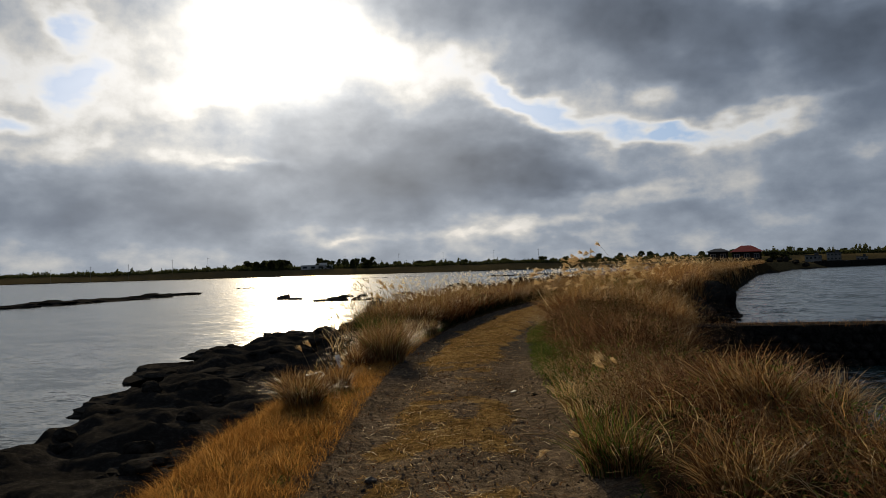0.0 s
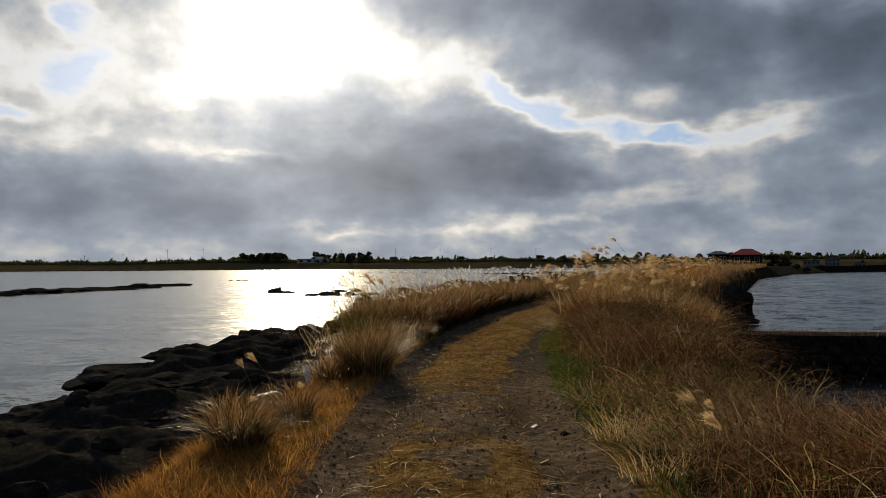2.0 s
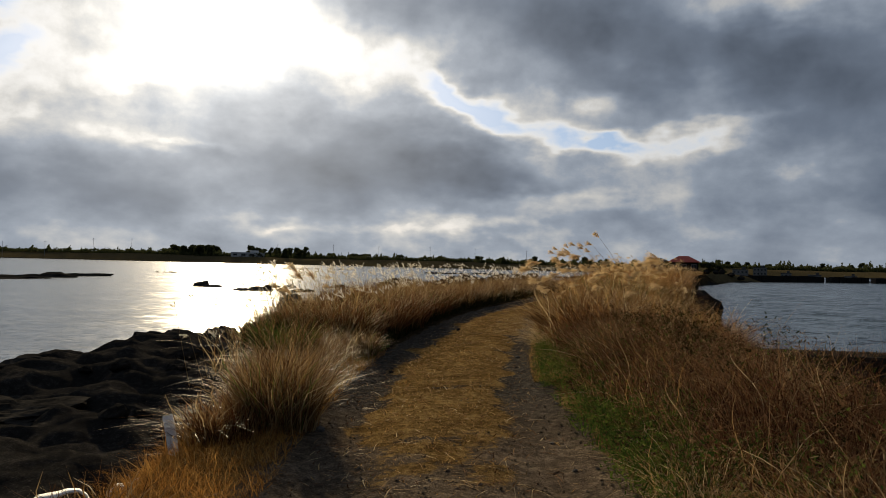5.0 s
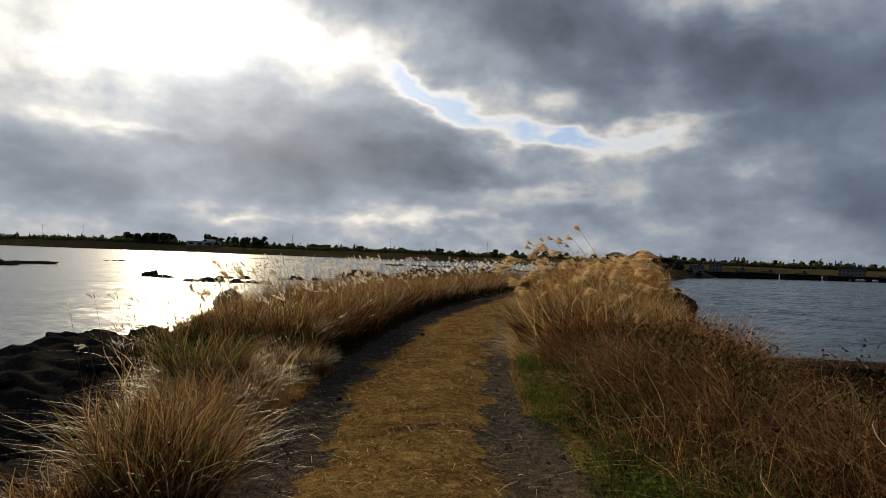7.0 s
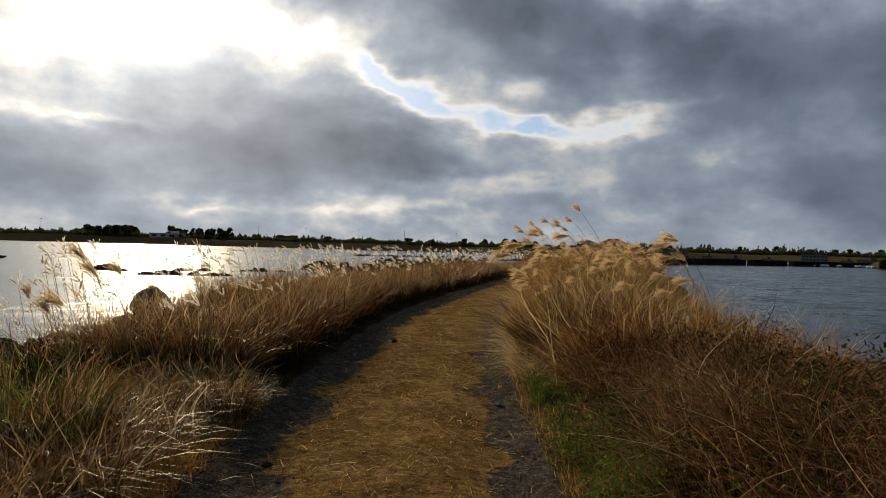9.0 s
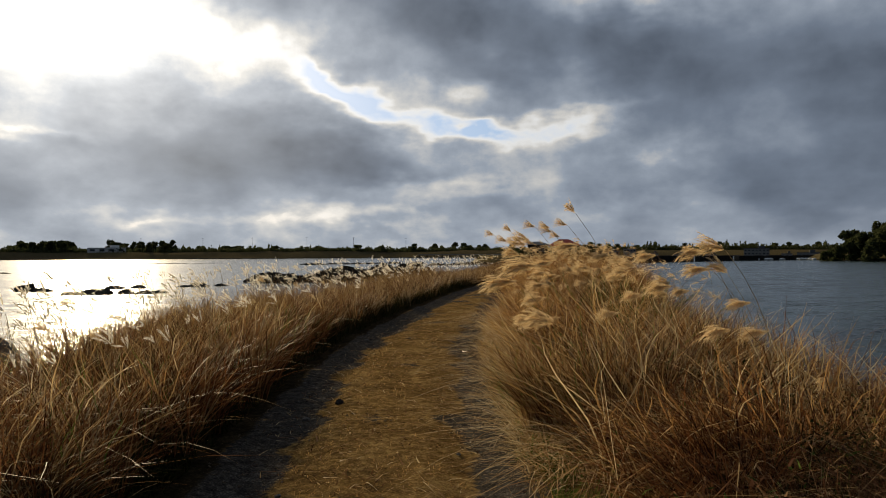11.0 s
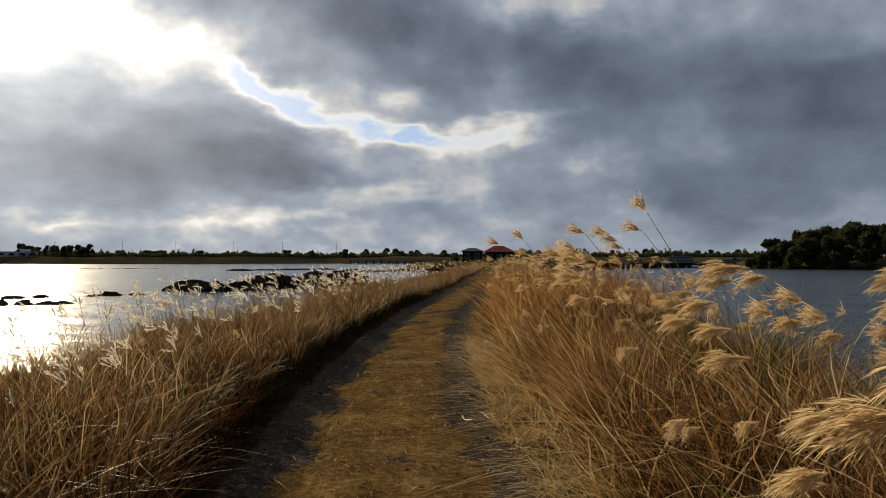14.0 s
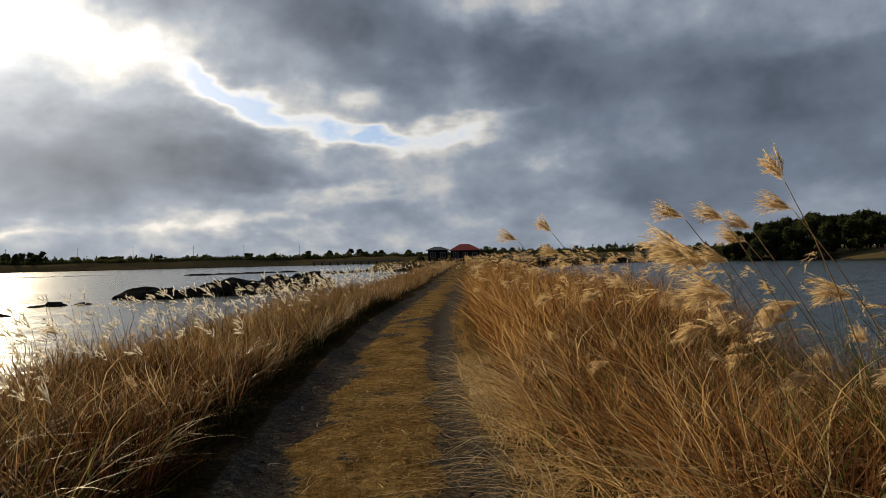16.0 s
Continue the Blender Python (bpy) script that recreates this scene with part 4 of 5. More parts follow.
rock("boulder", -0.95, 21.7, 0.36, 0.60, 0.55, 0.55, 20, 1, "rounded grey boulder perched on the shore rocks", M_ROCK_GREY, "", 3, 0.2)
rock("boulder", -1.15, 21.6, -0.35, 1.5, 1.2, 1.15, 35, 2, "slanting grey rock slab under a perched boulder", M_ROCK_GREY, "", 3, 0.3)
for k, (x, y, z, sx, sy, sz) in enumerate(((-4.0, 23.3, -0.65, 1.5, 1.0, 0.9), (-2.9, 23.9, -0.6, 0.9, 0.8, 1.0), (-2.1, 24.0, -0.5, 0.9, 0.8, 1.1), (-5.0, 20.5, -0.75, 2.2, 1.6, 0.7),
                                           (-5.2, 17.2, -0.8, 2.0, 2.4, 0.8), (-4.6, 13.4, -0.85, 1.8, 2.0, 0.7), (-4.2, 9.8, -0.9, 1.6, 1.6, 0.7), (-3.4, 15.0, -0.6, 1.4, 1.8, 0.5), (-2.8, 11.5, -0.65, 1.2, 1.2, 0.45), (-3.2, 19.0, -0.6, 1.6, 1.6, 0.5), (-2.2, 8.4, -0.7, 0.9, 0.8, 0.4))):
    rock("shore_rock", x, y, z - 0.1, sx * 1.2, sy * 1.2, sz * 0.75, k * 47, 10 + k, "jagged black lava rock on the foreshore", None, "foreshore rocks", 4, 0.85)
for k in range(46):
    yy = random.uniform(4, 23)
    xx = -random.uniform(1.2, 5.6)
    s_ = random.uniform(0.15, 0.5)
    zz = float(height(np.array([xx]), np.array([yy]))[0])
    if zz > -1.3:
        rock("lava_stone", xx, yy, zz + 0.02 * s_, s_, s_ * random.uniform(0.6, 1), s_ * 0.6, random.uniform(0, 360), 30 + k % 7, "loose black lava stone on the foreshore", None, "loose foreshore stones", 2)
# rocky point on the landward side
for k, (x, y, z, sx, sy, sz) in enumerate(((12.6, 35.2, -0.5, 3.0, 3.4, 2.6), (13.7, 36.5, -0.6, 2.6, 3.0, 2.3), (14.4, 38.4, -0.7, 2.4, 3.0, 2.0), (12.2, 33.2, -0.8, 1.8, 1.8, 1.5), (13.6, 34.2, -1.25, 1.2, 1.0, 0.6), (14.8, 36.4, -1.3, 1.3, 0.9, 0.5), (11.0, 31.0, -0.7, 2.0, 2.6, 1.8))):
    rock("point_rock", x, y, z, sx, sy, sz, k * 61, 50 + k, "black weathered rock face of the causeway's point", None, "rocks of the point")


def reef(name, pts, width, tall, label, k0):
    """A low reef made of overlapping ledges, as one mesh."""
    root = new(name)
    root.location = (*pts[0], WATER_Z)
    r = random.Random(k0)
    total = [Vector(p) for p in pts]
    for a, b in zip(total, total[1:]):
        n = max(2, int((b - a).length / (width * 0.42)))
        for i in range(n):
            c = a.lerp(b, (i + r.random()) / n) - total[0]
            w = width * r.uniform(0.7, 1.5)
            ob = part("ledge", rock_mesh(k0 + i, 3 if width > 4 else 2, 1.0, 0.8), M_ROCK, root)
            ob.matrix_basis = pose(c.x + r.uniform(-0.25, 0.25) * width, c.y + r.uniform(-0.3, 0.3) * width, -0.1, 0, 0, r.uniform(0, 360)) @ Matrix.Diagonal((w, w * 0.75, tall * r.uniform(0.8, 1.7), 1))
    return tagged(root, label, "rock")


reef("reef", ((-66, 66), (-46, 75), (-40, 106)), 7.0, 0.75, "long low black reef rising from the bay", 3)
reef("islet", ((-18.3, 79), (-15.6, 77)), 1.7, 0.75, "small dark rock islet in the bay", 5)
reef("islet", ((-12.6, 71), (-10.5, 71.5), (-6, 72)), 1.8, 0.65, "long dark rock islet in the bay", 7)
reef("islet", ((-41, 139), (-38.5, 140)), 1.6, 0.4, "tiny rock awash in the bay", 9)
reef("islet", ((-32, 137), (-31, 137)), 1.4, 0.4, "tiny rock awash in the bay", 11)
reef("reef", ((0.5, 90), (5, 91), (10, 93), (22, 112)), 4.6, 2.1, "jagged black reef beyond the seaward bank", 13)
reef("islet", ((-7, 82), (-3, 83.5)), 2.2, 0.6, "flat dark rock islet near the reef", 15)
reef("islet", ((-12, 80), (-9.5, 81)), 2.0, 0.5, "flat dark rock islet near the reef", 17)
reef("reef", ((10, 205), (36, 215)), 6.0, 0.7, "distant thin reef line in the bay", 19)
reef("reef", ((38, 180), (50, 190)), 6.0, 0.8, "distant dark reef before the hut", 21)
reef("reef", ((-60, 240), (-10, 250)), 4.0, 0.35, "distant rocks awash near the far shore", 23)


# ---- stone dike on the landward side ----
def dike():
    root = new("stone_dike")
    ax, ay, bx, by = 8.2, 21.1, 44.0, 15.6
    L = math.hypot(bx - ax, by - ay)
    ang = math.degrees(math.atan2(by - ay, bx - ax))
    bm = bmesh.new()
    add_box(bm, Matrix.Translation((L / 2, 0, -0.55)), L, 1.1, 1.2)
    part("core", bm, M_ROCK, root)
    stones = [rock_mesh(80 + k, 1, 1.0, 0.35) for k in range(6)]
    data = []
    for bm in stones:
        me = bpy.data.meshes.new("stone")
        bm.to_mesh(me)
        bm.free()
        me.materials.append(M_ROCK)
        data.append(me)
    r = random.Random(4)
    for row in range(5):
        u = 0.0
        while u < 20:
            w = r.uniform(0.35, 0.6)
            ob = new("stone", r.choice(data))
            ob.parent = root
            ob.matrix_basis = pose(u, -0.62 + 0.05 * row, -1.0 + row * 0.22, r.uniform(-10, 10), 0, r.uniform(0, 360)) @ Matrix.Diagonal((w, w * 0.8, 0.38, 1))
            u += w * 0.85
    root.matrix_basis = pose(ax, ay, -0.42, 0, 0, ang)
    tagged(root, "low dike of black lava stones crossing the water", "wall")
    n = 7000
    u, v = rng.uniform(-1, L, n), rng.normal(0, 0.35, n)
    c, s_ = math.cos(radians(ang)), math.sin(radians(ang))
    blades("dike_grass", ax + u * c - v * s_, ay + u * s_ + v * c, rng.uniform(0.06, 0.26, n), rng.uniform(0.005, 0.012, n), 0.8, 0.3, M_SCRUB, "sparse brown grass on top of the stone dike", 3, z=np.full(n, -0.42 + 0.02))


dike()


# ---- far shores ----
def ground_at(x, y):
    return float(height(np.array([x], dtype=float), np.array([y], dtype=float))[0])


def polar(az_deg, dist, x0=2.0, y0=8.0):
    return x0 + math.sin(radians(az_deg)) * dist, y0 + math.cos(radians(az_deg)) * dist


M_BARK = rough_mat("bark", (0.03, 0.022, 0.016), (0.08, 0.06, 0.045), 8, 0.9)
M_WHITE = rough_mat("white_paint", (0.68, 0.68, 0.66), (0.82, 0.82, 0.80), 3, 0.6, 0.1)
M_CONC = rough_mat("concrete", (0.16, 0.16, 0.155), (0.30, 0.295, 0.28), 2, 0.85, 0.2)
M_REDROOF = rough_mat("red_roof", (0.42, 0.055, 0.03), (0.58, 0.10, 0.06), 1.5, 0.55, 0.2)
M_GREYROOF = rough_mat("grey_roof", (0.06, 0.065, 0.07), (0.13, 0.135, 0.14), 2, 0.6, 0.2)
M_DARKWALL = rough_mat("dark_stone_wall", (0.014, 0.013, 0.012), (0.05, 0.046, 0.042), 2.5, 0.9, 0.6, 60.0, 0.02, 0.0, 0.0)
M_GLASS, _g, _b, _o = material("window_glass")
_b.inputs["Base Color"].default_value, _b.inputs["Roughness"].default_value = (0.02, 0.025, 0.03, 1), 0.08


def tree_kind(k, tall, wide, leaves, leaf, low=0.25):
    """Trunk with limbs and a crown of many small leaf clumps."""
    r = np.random.default_rng(500 + k)
    root = new("tree")
    bm = bmesh.new()
    tube(bm, [(0, 0, 0), (0.03 * tall, 0, tall * 0.3), (0, 0.02 * tall, tall * 0.6), (0, 0, tall * 0.85)], [tall * 0.035, tall * 0.028, tall * 0.018, tall * 0.006], 6)
    for q in range(5):
        a, h = r.uniform(0, 6.28), tall * r.uniform(0.35, 0.7)
        tube(bm, [(0, 0, h), (math.cos(a) * wide * 0.2, math.sin(a) * wide * 0.2, h + tall * 0.08), (math.cos(a) * wide * 0.4, math.sin(a) * wide * 0.4, h + tall * 0.12)], [tall * 0.013, tall * 0.008, tall * 0.003], 4)
    part("trunk", bm, M_BARK, root)
    nc = 11
    ca, cr = r.uniform(0, 6.28, nc), np.sqrt(r.uniform(0, 1, nc)) * wide * 0.36
    cz = r.uniform(low, 0.9, nc) * tall
    cr *= 1.15 - 0.6 * np.clip((cz / tall - 0.5) * 2, 0, 1)
    i = r.integers(0, nc, leaves)
    dirs = r.normal(size=(leaves, 3))
    dirs /= np.linalg.norm(dirs, axis=1, keepdims=True)
    rad = r.uniform(0.5, 1.0, leaves)[:, None] * np.array([wide * 0.22, wide * 0.22, tall * 0.13])
    c = np.stack([np.cos(ca[i]) * cr[i], np.sin(ca[i]) * cr[i], cz[i]], 1) + dirs * rad
    e1, e2 = r.normal(size=(leaves, 3)) * leaf, r.normal(size=(leaves, 3)) * leaf
    co = np.stack([c - e1, c + e1 * 0.6 + e2, c + e1 - e2 * 0.6], 1).reshape(-1, 3)
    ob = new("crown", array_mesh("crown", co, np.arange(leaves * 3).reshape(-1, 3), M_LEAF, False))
    ob.parent = root
    return tagged(root, "dark green shore tree with an uneven crown", "tree", "trees on the shores")


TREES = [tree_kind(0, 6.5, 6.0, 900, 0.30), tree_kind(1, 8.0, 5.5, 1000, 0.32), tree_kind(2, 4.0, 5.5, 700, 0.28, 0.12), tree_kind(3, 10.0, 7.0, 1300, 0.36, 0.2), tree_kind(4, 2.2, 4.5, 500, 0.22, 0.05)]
_first = set()


def put_tree(k, x, y, sc=1.0):
    sc = sc / TREES[k].scale[0] if k in _first else sc
    m = pose(x, y, ground_at(x, y) - 0.15, 0, 0, random.uniform(0, 360)) @ Matrix.Diagonal((sc, sc, sc, 1))
    if k in _first:
        copy_thing(TREES[k], m)
    else:
        TREES[k].matrix_basis = m
        _first.add(k)


# woods along the far shore
for a0, a1, n, kinds, sc0, sc1 in ((-16.8, -13.4, 34, (0, 2), 0.8, 1.05), (-11.2, -6.9, 36, (0, 2, 1), 0.6, 0.95), (-34, -17, 12, (4, 2), 0.6, 1.0), (-7, 22, 20, (4, 2), 0.7, 1.1), (-3.6, -2.2, 6, (2,), 0.8, 1.0), (-36, -33, 7, (2, 0), 0.6, 0.9), (9, 21, 14, (2, 0), 0.6, 0.9), (24, 40, 26, (2, 0), 0.6, 1.0)):
    for q in range(n):
        a = a0 + (a1 - a0) * (q + random.random()) / n
        dist = random.uniform(462, 500) / max(0.8, math.cos(radians(a)))
        put_tree(random.choice(kinds), *polar(a, dist), random.uniform(sc0, sc1))


def hedge(a0, a1, n, tall, label):
    """A continuous uneven hedge of small leaf clumps along a far shore."""
    a = rng.uniform(a0, a1, n)
    dist = rng.uniform(456, 476, n) / np.maximum(0.8, np.cos(np.radians(a)))
    x, y = 2 + np.sin(np.radians(a)) * dist, 8 + np.cos(np.radians(a)) * dist
    top = tall * (0.25 + 1.3 * vnoise(a * 4, a * 0, 1.0, 5) * vnoise(a * 17, a * 0, 1.0, 6) + 0.35 * vnoise(a * 50, a * 0, 1.0, 8))
    c = np.stack([x, y, height(x, y) + rng.uniform(0, 1, n) * top], 1)
    e1, e2 = rng.normal(size=(n, 3)) * 0.34, rng.normal(size=(n, 3)) * 0.34
    co = np.stack([c - e1, c + e1 * 0.6 + e2, c + e1 - e2 * 0.6], 1).reshape(-1, 3)
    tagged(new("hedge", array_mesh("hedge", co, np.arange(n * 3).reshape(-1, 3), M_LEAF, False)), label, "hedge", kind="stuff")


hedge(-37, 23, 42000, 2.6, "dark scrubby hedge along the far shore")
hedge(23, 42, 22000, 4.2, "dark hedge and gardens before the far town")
# pine grove on the landward shore
for q in range(95):
    a = 39.6 + 23 * (q + random.random()) / 95
    dist = 232 + random.uniform(0, 46)
    sc = (0.42 + 0.66 * min(1, (a - 39.4) / 4)) * random.uniform(0.85, 1.15)
    put_tree(random.choice((1, 3, 3)), *polar(a, dist), sc)


def window(root, x, y, z, w, h, turn=0.0):
    wn = new("window")
    wn.parent = root
    wn.matrix_basis = pose(x, y, z, 0, 0, turn)
    bm = bmesh.new()
    add_box(bm, Matrix(), w, 0.06, h)
    part("pane", bm, M_GLASS, wn)
    bm = bmesh.new()
    for sx, sz, px, pz in ((w + 0.2, 0.12, 0, h / 2), (w + 0.2, 0.12, 0, -h / 2), (0.12, h, -w / 2, 0), (0.12, h, w / 2, 0), (0.08, h, 0, 0)):
        add_box(bm, Matrix.Translation((px, -0.05, pz)), sx, 0.08, sz)
    part("frame", bm, M_CONC, wn)


def house(name, x, y, w, dpt, h, roof_mat, wall_mat, turn, label, hip=0.0, cols=3, rows=1, group=""):
    root = new(name)
    bm = bmesh.new()
    add_box(bm, Matrix.Translation((0, 0, h / 2 - 0.5)), w, dpt, h + 1.0, 0.05)
    part("wall", bm, wall_mat, root)
    bm = bmesh.new()
    o = 0.45
    if hip:
        vs = [bm.verts.new(p) for p in ((-w / 2 - o, -dpt / 2 - o, h), (w / 2 + o, -dpt / 2 - o, h), (w / 2 + o, dpt / 2 + o, h), (-w / 2 - o, dpt / 2 + o, h), (-w / 6, 0, h + hip), (w / 6, 0, h + hip))]
        for f in ((0, 1, 5, 4), (1, 2, 5), (2, 3, 4, 5), (3, 0, 4), (3, 2, 1, 0)):
            bm.faces.new([vs[i] for i in f])
        add_box(bm, Matrix.Translation((0, 0, h - 0.06)), w + 2 * o, dpt + 2 * o, 0.12)
    else:
        add_box(bm, Matrix.Translation((0, 0, h + 0.15)), w + 0.4, dpt + 0.4, 0.3)
        add_box(bm, Matrix.Translation((w * 0.2, 0, h + 0.9)), w * 0.25, dpt * 0.5, 1.4)
    part("roof", bm, roof_mat, root)
    for rr in range(rows):
        for c in range(cols):
            window(root, -w / 2 + w * (c + 0.5) / cols, -dpt / 2 - 0.03, h * (rr + 0.55) / rows, w / cols * 0.5, h / rows * 0.42)
    root.matrix_basis = pose(x, y, ground_at(x, y) + 0.0, 0, 0, turn)
    return tagged(root, label, "house", group)


hx, hy = 73.3, 187.0
house("hut", hx, hy, 6.8, 5.6, 2.6, M_REDROOF, M_DARKWALL, -20, "dark stone hut with a red hipped roof", 1.5, 3)
house("shed", hx - 5.6, hy + 4.0, 4.8, 4.4, 2.8, M_GREYROOF, M_DARKWALL, -20, "grey-roofed shed beside the red-roofed hut", 0.8, 2)
for k in range(9):
    xx, yy = hx - 5 + k * 1.9, hy - 5.5 - 0.7 * (k % 3) - 0.35 * k
    rock("garden_rock", xx, yy, ground_at(xx, yy) + 0.2, random.uniform(1.2, 2.2), 1.4, random.uniform(1.0, 2.0), k * 40, 95 + k, "dark rock of the bank before the hut", None, "rocks before the hut", 2)
put_tree(2, hx + 6.5, hy + 1, 0.75)
put_tree(4, hx + 8.5, hy - 2, 0.9)
put_tree(4, hx - 11, hy + 3, 0.7)


def sea_wall(x0, y0, x1, y1, tall, label):
    L = math.hypot(x1 - x0, y1 - y0)
    bm = bmesh.new()
    n = max(3, int(L / 1.6))
    r = random.Random(int(x0))
    for i in range(n):
        add_box(bm, Matrix.Translation(((i + 0.5) * L / n, r.uniform(-0.15, 0.15), 0.0)), L / n * 1.02, 1.6 + r.uniform(0, 0.4), 2 * tall + r.uniform(-0.25, 0.15))
    ob = part("sea_wall", bm, M_DARKWALL)
    ob.matrix_basis = pose(x0, y0, WATER_Z + 0.5, 0, 0, math.degrees(math.atan2(y1 - y0, x1 - x0)))
    tagged(ob, label, "wall", "walls of the pond")


sea_wall(80, 184, 121, 207, 1.15, "long dark stone sea wall running from the hut")
sea_wall(124.2, 208.4, 140, 216, 1.1, "short dark stone sea wall past the sluice gap")
sea_wall(143.5, 217.5, 192, 226, 1.0, "dark stone sea wall towards the pine grove")
# white floats of the fish farm
fl = bmesh.new()
bmesh.ops.create_icosphere(fl, subdivisions=2, radius=0.55)
for v in fl.verts:
    v.co.x *= 2.2
    v.co.z *= 0.8
f0 = part("float", fl, M_WHITE, None, "", True)
tagged(f0, "white plastic float of the fish farm", "float", "fish farm floats")
f0.matrix_basis = pose(*polar(33, 262), WATER_Z + 0.35, 0, 0, 20)
for q in range(1, 26):
    px_, py_ = polar(33 + 6.5 * q / 26, 262 + random.uniform(-4, 10))
    copy_thing(f0, pose(px_, py_, WATER_Z + 0.35, 0, 0, random.uniform(0, 60)))
# town across the bay
for k, (a, w, h, dp) in enumerate(((25.6, 14, 4.5, 9), (26.9, 12, 7.5, 9), (28.6, 9, 5.0, 8), (30.4, 11, 4.5, 8), (32.6, 10, 4.0, 8), (35.65, 22, 9.5, 8), (37.6, 9, 4.5, 8), (38.9, 17, 5.5, 10), (23.7, 22, 3.5, 8))):
    xx, yy = polar(a, 470 if k < 7 else 440)
    house("building", xx, yy, w * 0.62, dp, h * 0.62, M_GREYROOF, M_CONC, -a, "grey flat-roofed building of the far town", 0.0, max(2, int(w / 3)), max(1, int(h / 3)), "far town")
xx, yy = polar(-11.4, 470)
house("greenhouse", xx, yy, 20, 8, 2.6, M_WHITE, M_WHITE, 11, "long low white shed on the far shore", 0.0, 4, 1)
for a in (-30, -27.5, -25, -22, -19.5, -9.2, -5, -1.5, 2.5, 6, 10):
    xx, yy = polar(a, 490)
    bm = bmesh.new()
    tube(bm, [(0, 0, 0), (0, 0, 9.0)], [0.10, 0.07], 5)
    add_box(bm, Matrix.Translation((0, 0, 8.4)), 1.4, 0.10, 0.10)
    ob = part("utility_pole", bm, M_CONC)
    ob.location = (xx, yy, ground_at(xx, yy))
    tagged(ob, "thin grey utility pole on the far shore", "pole", "utility poles")


def pier():
    root = new("pier")
    bm = bmesh.new()
    add_box(bm, Matrix.Translation((0, 0, 1.6)), 46, 2.2, 0.5, 0.05)
    part("deck", bm, M_CONC, root)
    for q in range(12):
        bm = bmesh.new()
        tube(bm, [(-22 + q * 4, 0, -1.5), (-22 + q * 4, 0, 1.4)], [0.35, 0.35], 8)
        part("pile", bm, M_DARKWALL, root)
    root.matrix_basis = pose(*polar(14.2, 395), WATER_Z + 0.2, 0, 0, -14)
    tagged(root, "low concrete pier on dark piles before the far shore", "pier")


pier()

# ---- small things on the track and shore ----
def board():
    bm = bmesh.new()
    add_box(bm, Matrix(), 0.07, 0.34, 0.022, 0.003)
    ob = part("board", bm, M_WHITE)
    ob.matrix_basis = pose(-0.25, 10.95, ground_at(-0.25, 10.95) + 0.15, 48, -14, 15)
    tagged(ob, "weathered white plank leaning in the shore grass", "plank")


board()
cu = bpy.data.curves.new("rope", "CURVE")
cu.dimensions, cu.bevel_depth, cu.bevel_resolution = "3D", 0.020, 2
sp = cu.splines.new("NURBS")
sp.points.add(33)
for i, p in enumerate(sp.points):
    a = i * 0.62
    rr = 0.13 + 0.03 * math.sin(i * 1.7)
    p.co = (math.cos(a) * rr + i * 0.006, math.sin(a) * rr * 0.7, 0.05 + 0.06 * abs(math.sin(i * 0.5)) + 0.004 * i, 1)
cu.materials.append(M_WHITE)
rope = new("rope", cu)
rope.location = (-0.60, 11.05, ground_at(-0.60, 11.05) + 0.03)
tagged(rope, "tangled white rope washed up on the shore", "rope")


def plastic_strip(x, y, turn):
    """A curled band of torn sheeting."""
    bm = bmesh.new()
    rows_ = []
    for k in range(13):
        a = -0.6 + 3.6 * k / 12
        r_, w_ = 0.15 + 0.02 * math.sin(k * 1.3), 0.035 + 0.018 * math.sin(k * 0.9)
        c_ = Vector((math.cos(a) * r_, 0.012 * k, 0.10 + math.sin(a) * r_ * 0.6))
        n_ = Vector((math.cos(a), 0, math.sin(a))) * 0.004
        rows_.append([bm.verts.new(c_ + o_ + Vector((0, q_, 0))) for o_, q_ in ((-n_, -w_), (n_, -w_), (n_, w_), (-n_, w_))])
    for a_, b_ in zip(rows_, rows_[1:]):
        for k in range(4):
            bm.faces.new((a_[k], a_[(k + 1) % 4], b_[(k + 1) % 4], b_[k]))
    bm.faces.new(rows_[0][::-1])
    bm.faces.new(rows_[-1])
    ob = part("plastic_strip", bm, M_WHITE, None, "", True)
    ob.matrix_basis = pose(x, y, ground_at(x, y) + 0.02, 0, 0, turn)
    tagged(ob, "curled white strip of torn plastic in the shore grass", "litter")


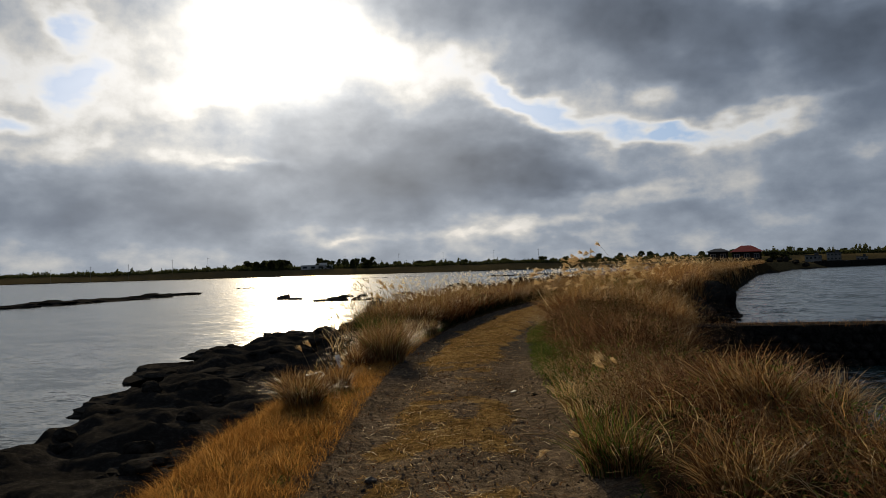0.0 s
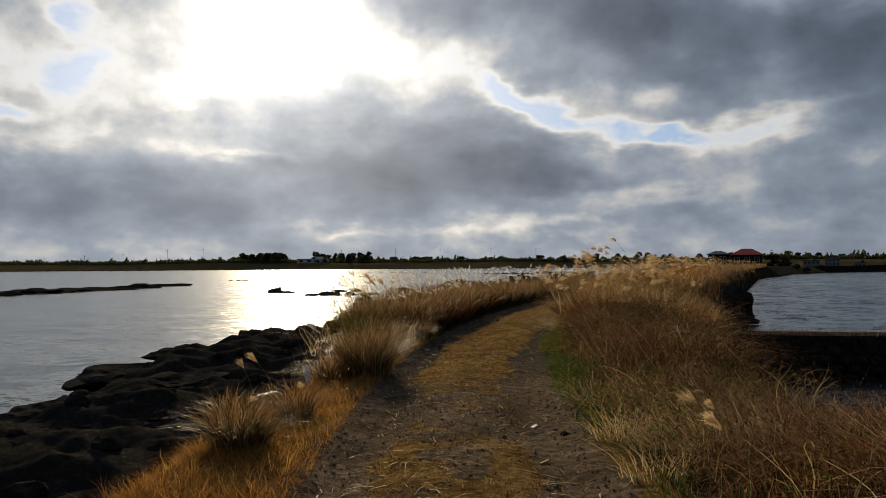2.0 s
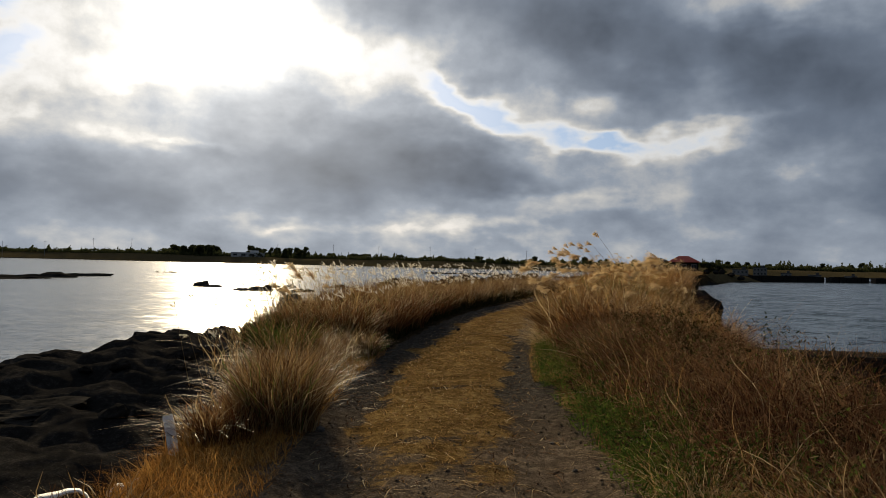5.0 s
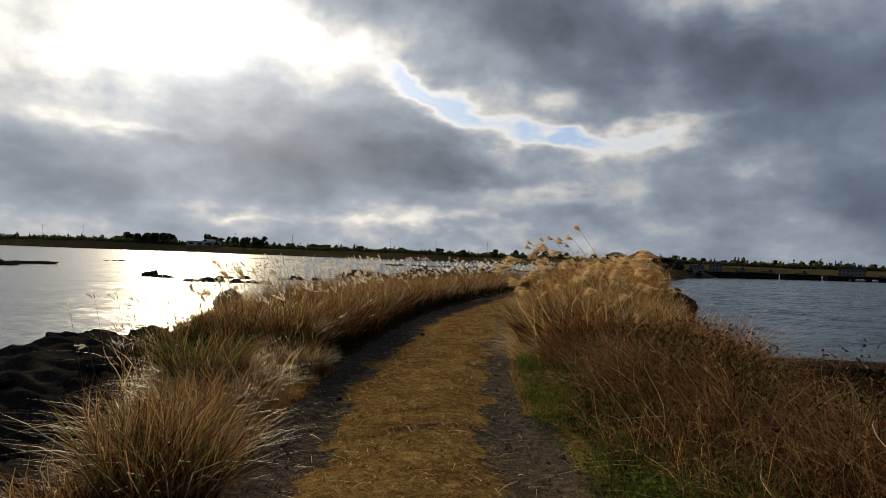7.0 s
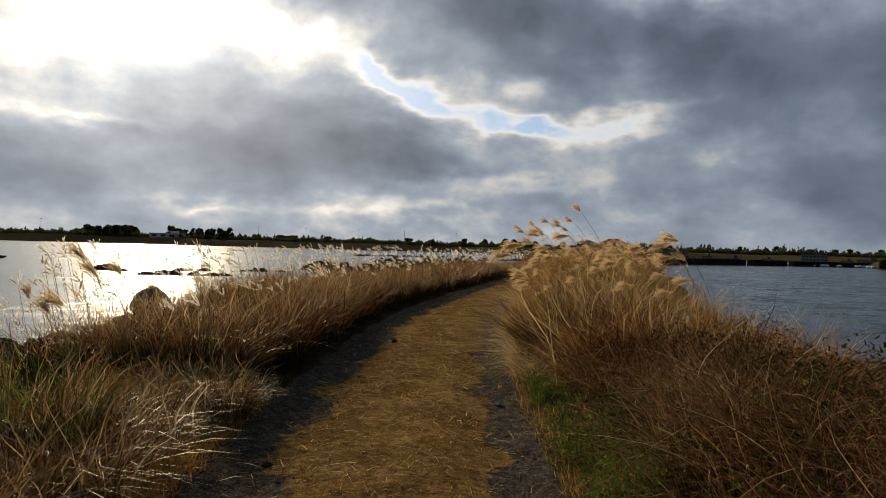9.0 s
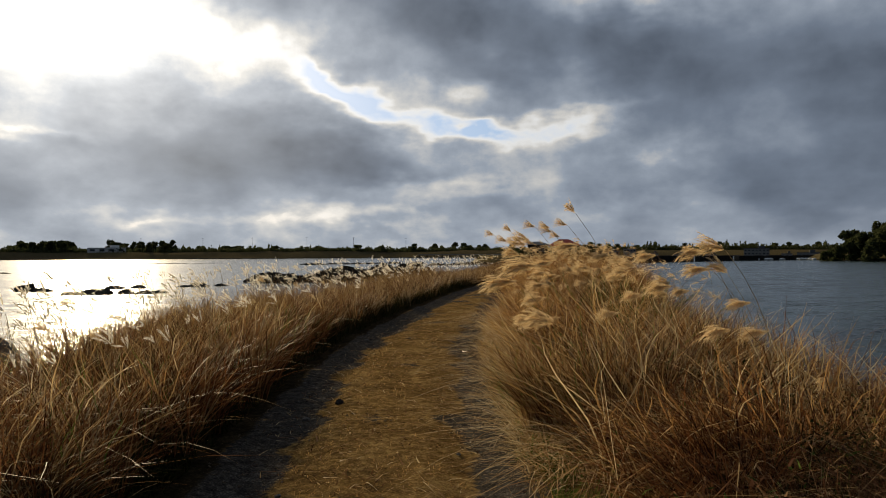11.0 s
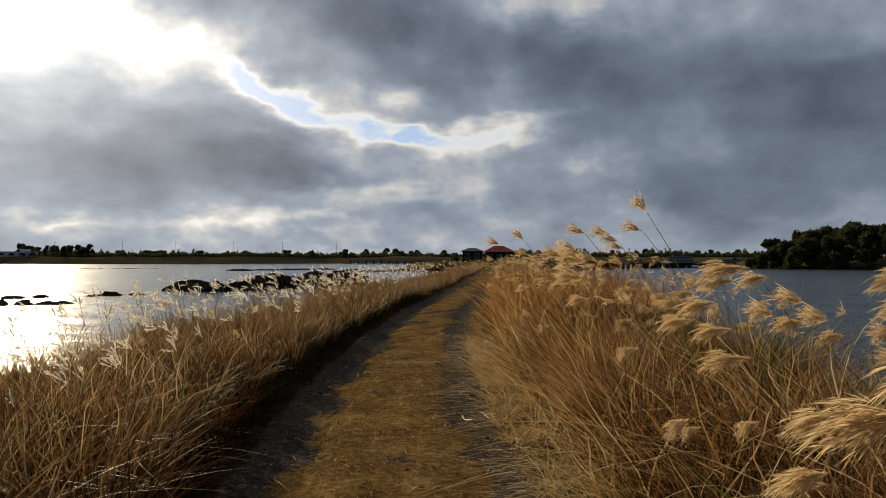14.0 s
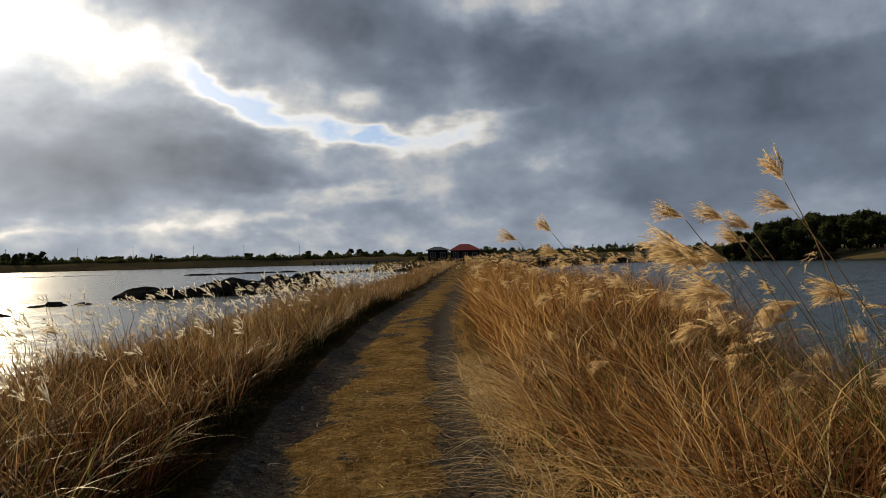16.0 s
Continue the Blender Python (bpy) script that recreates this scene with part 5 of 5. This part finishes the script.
plastic_strip(-0.28, 9.35, 20)
for x, y, L, turn, w in ((2.27, 8.75, 0.17, 70, 0.035), (2.16, 7.1, 0.30, -35, 0.012), (2.22, 7.5, 0.16, 60, 0.02), (2.3, 6.4, 0.4, 10, 0.012), (2.05, 5.6, 0.12, 40, 0.02)):
    bm = bmesh.new()
    add_box(bm, Matrix(), L, w, 0.012, 0.003)
    ob = part("wood_scrap", bm, M_STEM if w < 0.03 else M_WHITE)
    ob.matrix_basis = pose(x, y, ground_at(x, y) + 0.012, 2, 3, turn)
    tagged(ob, "pale splinter of wood lying on the track", "scrap", "scraps on the track")
for q in range(34):
    yy = random.uniform(18.5, 28)
    dd = random.uniform(0.75, 1.5)
    xx = float(centre(yy)) + dd
    L = random.uniform(0.15, 0.5)
    a = random.uniform(0, 6.28)
    b = random.uniform(-0.25, 0.25)
    bm = bmesh.new()
    pts = []
    for t in np.linspace(-0.5, 0.5, 6):
        qx, qy = xx + math.cos(a) * L * t - math.sin(a) * b * L * t * t * 3, yy + math.sin(a) * L * t + math.cos(a) * b * L * t * t * 3
        pts.append((qx, qy, ground_at(qx, qy) + 0.012 + 0.05 * abs(t)))
    tube(bm, pts, [0.004, 0.006, 0.006, 0.005, 0.004, 0.002], 4)
    tagged(part("fallen_stalk", bm, M_STEM), "pale fallen reed stalk at the track's edge", "stalk", "fallen reed stalks")
for q in range(80):
    yy = 1.5 + 26 * random.random() ** 1.3
    dd = random.choice((-1, 1)) * random.gauss(0.85, 0.16)
    xx = float(centre(yy)) + dd
    s_ = random.uniform(0.015, 0.045) if q > 9 else random.uniform(0.05, 0.10)
    rock("pebble", xx, yy, ground_at(xx, yy) + 0.1 * s_, s_ * 1.3, s_, s_ * 0.7, random.uniform(0, 360), 120 + q % 6, "small dark stone in the wheel rut", M_DARKWALL if q % 3 == 0 else M_ROCK_GREY, "stones in the ruts", 1)


def gravel(n, y0, y1, label):
    """Clods and grit lying in the ruts, as one mesh of small irregular lumps."""
    x, y, d = scatter(n, y0, y1, -1.15, 1.15, 0, 0, 1.6)
    m = bare(x, y, d) < 0.0 + 0.2 * rng.uniform(-1, 1, len(x))
    x, y = x[m], y[m]
    k = len(x)
    r = 0.003 + 0.011 * rng.uniform(0, 1, k) ** 3
    base = np.array([[1, 0, 0], [-1, 0, 0], [0, 1, 0], [0, -1, 0], [0, 0, 0.8], [0, 0, -0.8]], dtype=float)
    co = base[None] * r[:, None, None] * rng.uniform(0.6, 1.5, (k, 6, 1)) + rng.normal(size=(k, 6, 3)) * (r * 0.2)[:, None, None]
    co = co + np.stack([x, y, height(x, y) + r * 0.3], 1)[:, None]
    f = np.array([[0, 2, 4], [2, 1, 4], [1, 3, 4], [3, 0, 4], [2, 0, 5], [1, 2, 5], [3, 1, 5], [0, 3, 5]])
    tr = (np.arange(k) * 6)[:, None, None] + f[None]
    tagged(new("gravel", array_mesh("gravel", co.reshape(-1, 3), tr.reshape(-1, 3), M_CLOD, False)), label, "gravel", kind="stuff")


M_CLOD = rough_mat("soil_clods", (0.055, 0.043, 0.032), (0.20, 0.16, 0.115), 9.0, 0.95, 0.3, 80.0, 0.01, 0.0, 0.0)
gravel(17000, 1.5, 30, "dark clods and grit in the wheel ruts")
# pale curled dry stems standing out of the brush
for q in range(60):
    yy = random.uniform(2.5, 19)
    xx = float(centre(yy)) + random.uniform(1.5, 3.2)
    h, L, a = random.uniform(0.35, 0.75), random.uniform(0.15, 0.5), random.uniform(0, 6.28)
    z0 = ground_at(xx, yy)
    bm = bmesh.new()
    pts = [(xx + math.cos(a) * L * t ** 1.6, yy + math.sin(a) * L * t ** 1.6, z0 - 0.02 + h * (t - 0.45 * t ** 3)) for t in np.linspace(0, 1, 7)]
    tube(bm, pts, [0.0035, 0.0033, 0.003, 0.0027, 0.0024, 0.002, 0.0012], 4)
    tagged(part("dry_stem", bm, M_STEM), "pale curled dry stem in the brush", "stem", "dry stems in the brush")
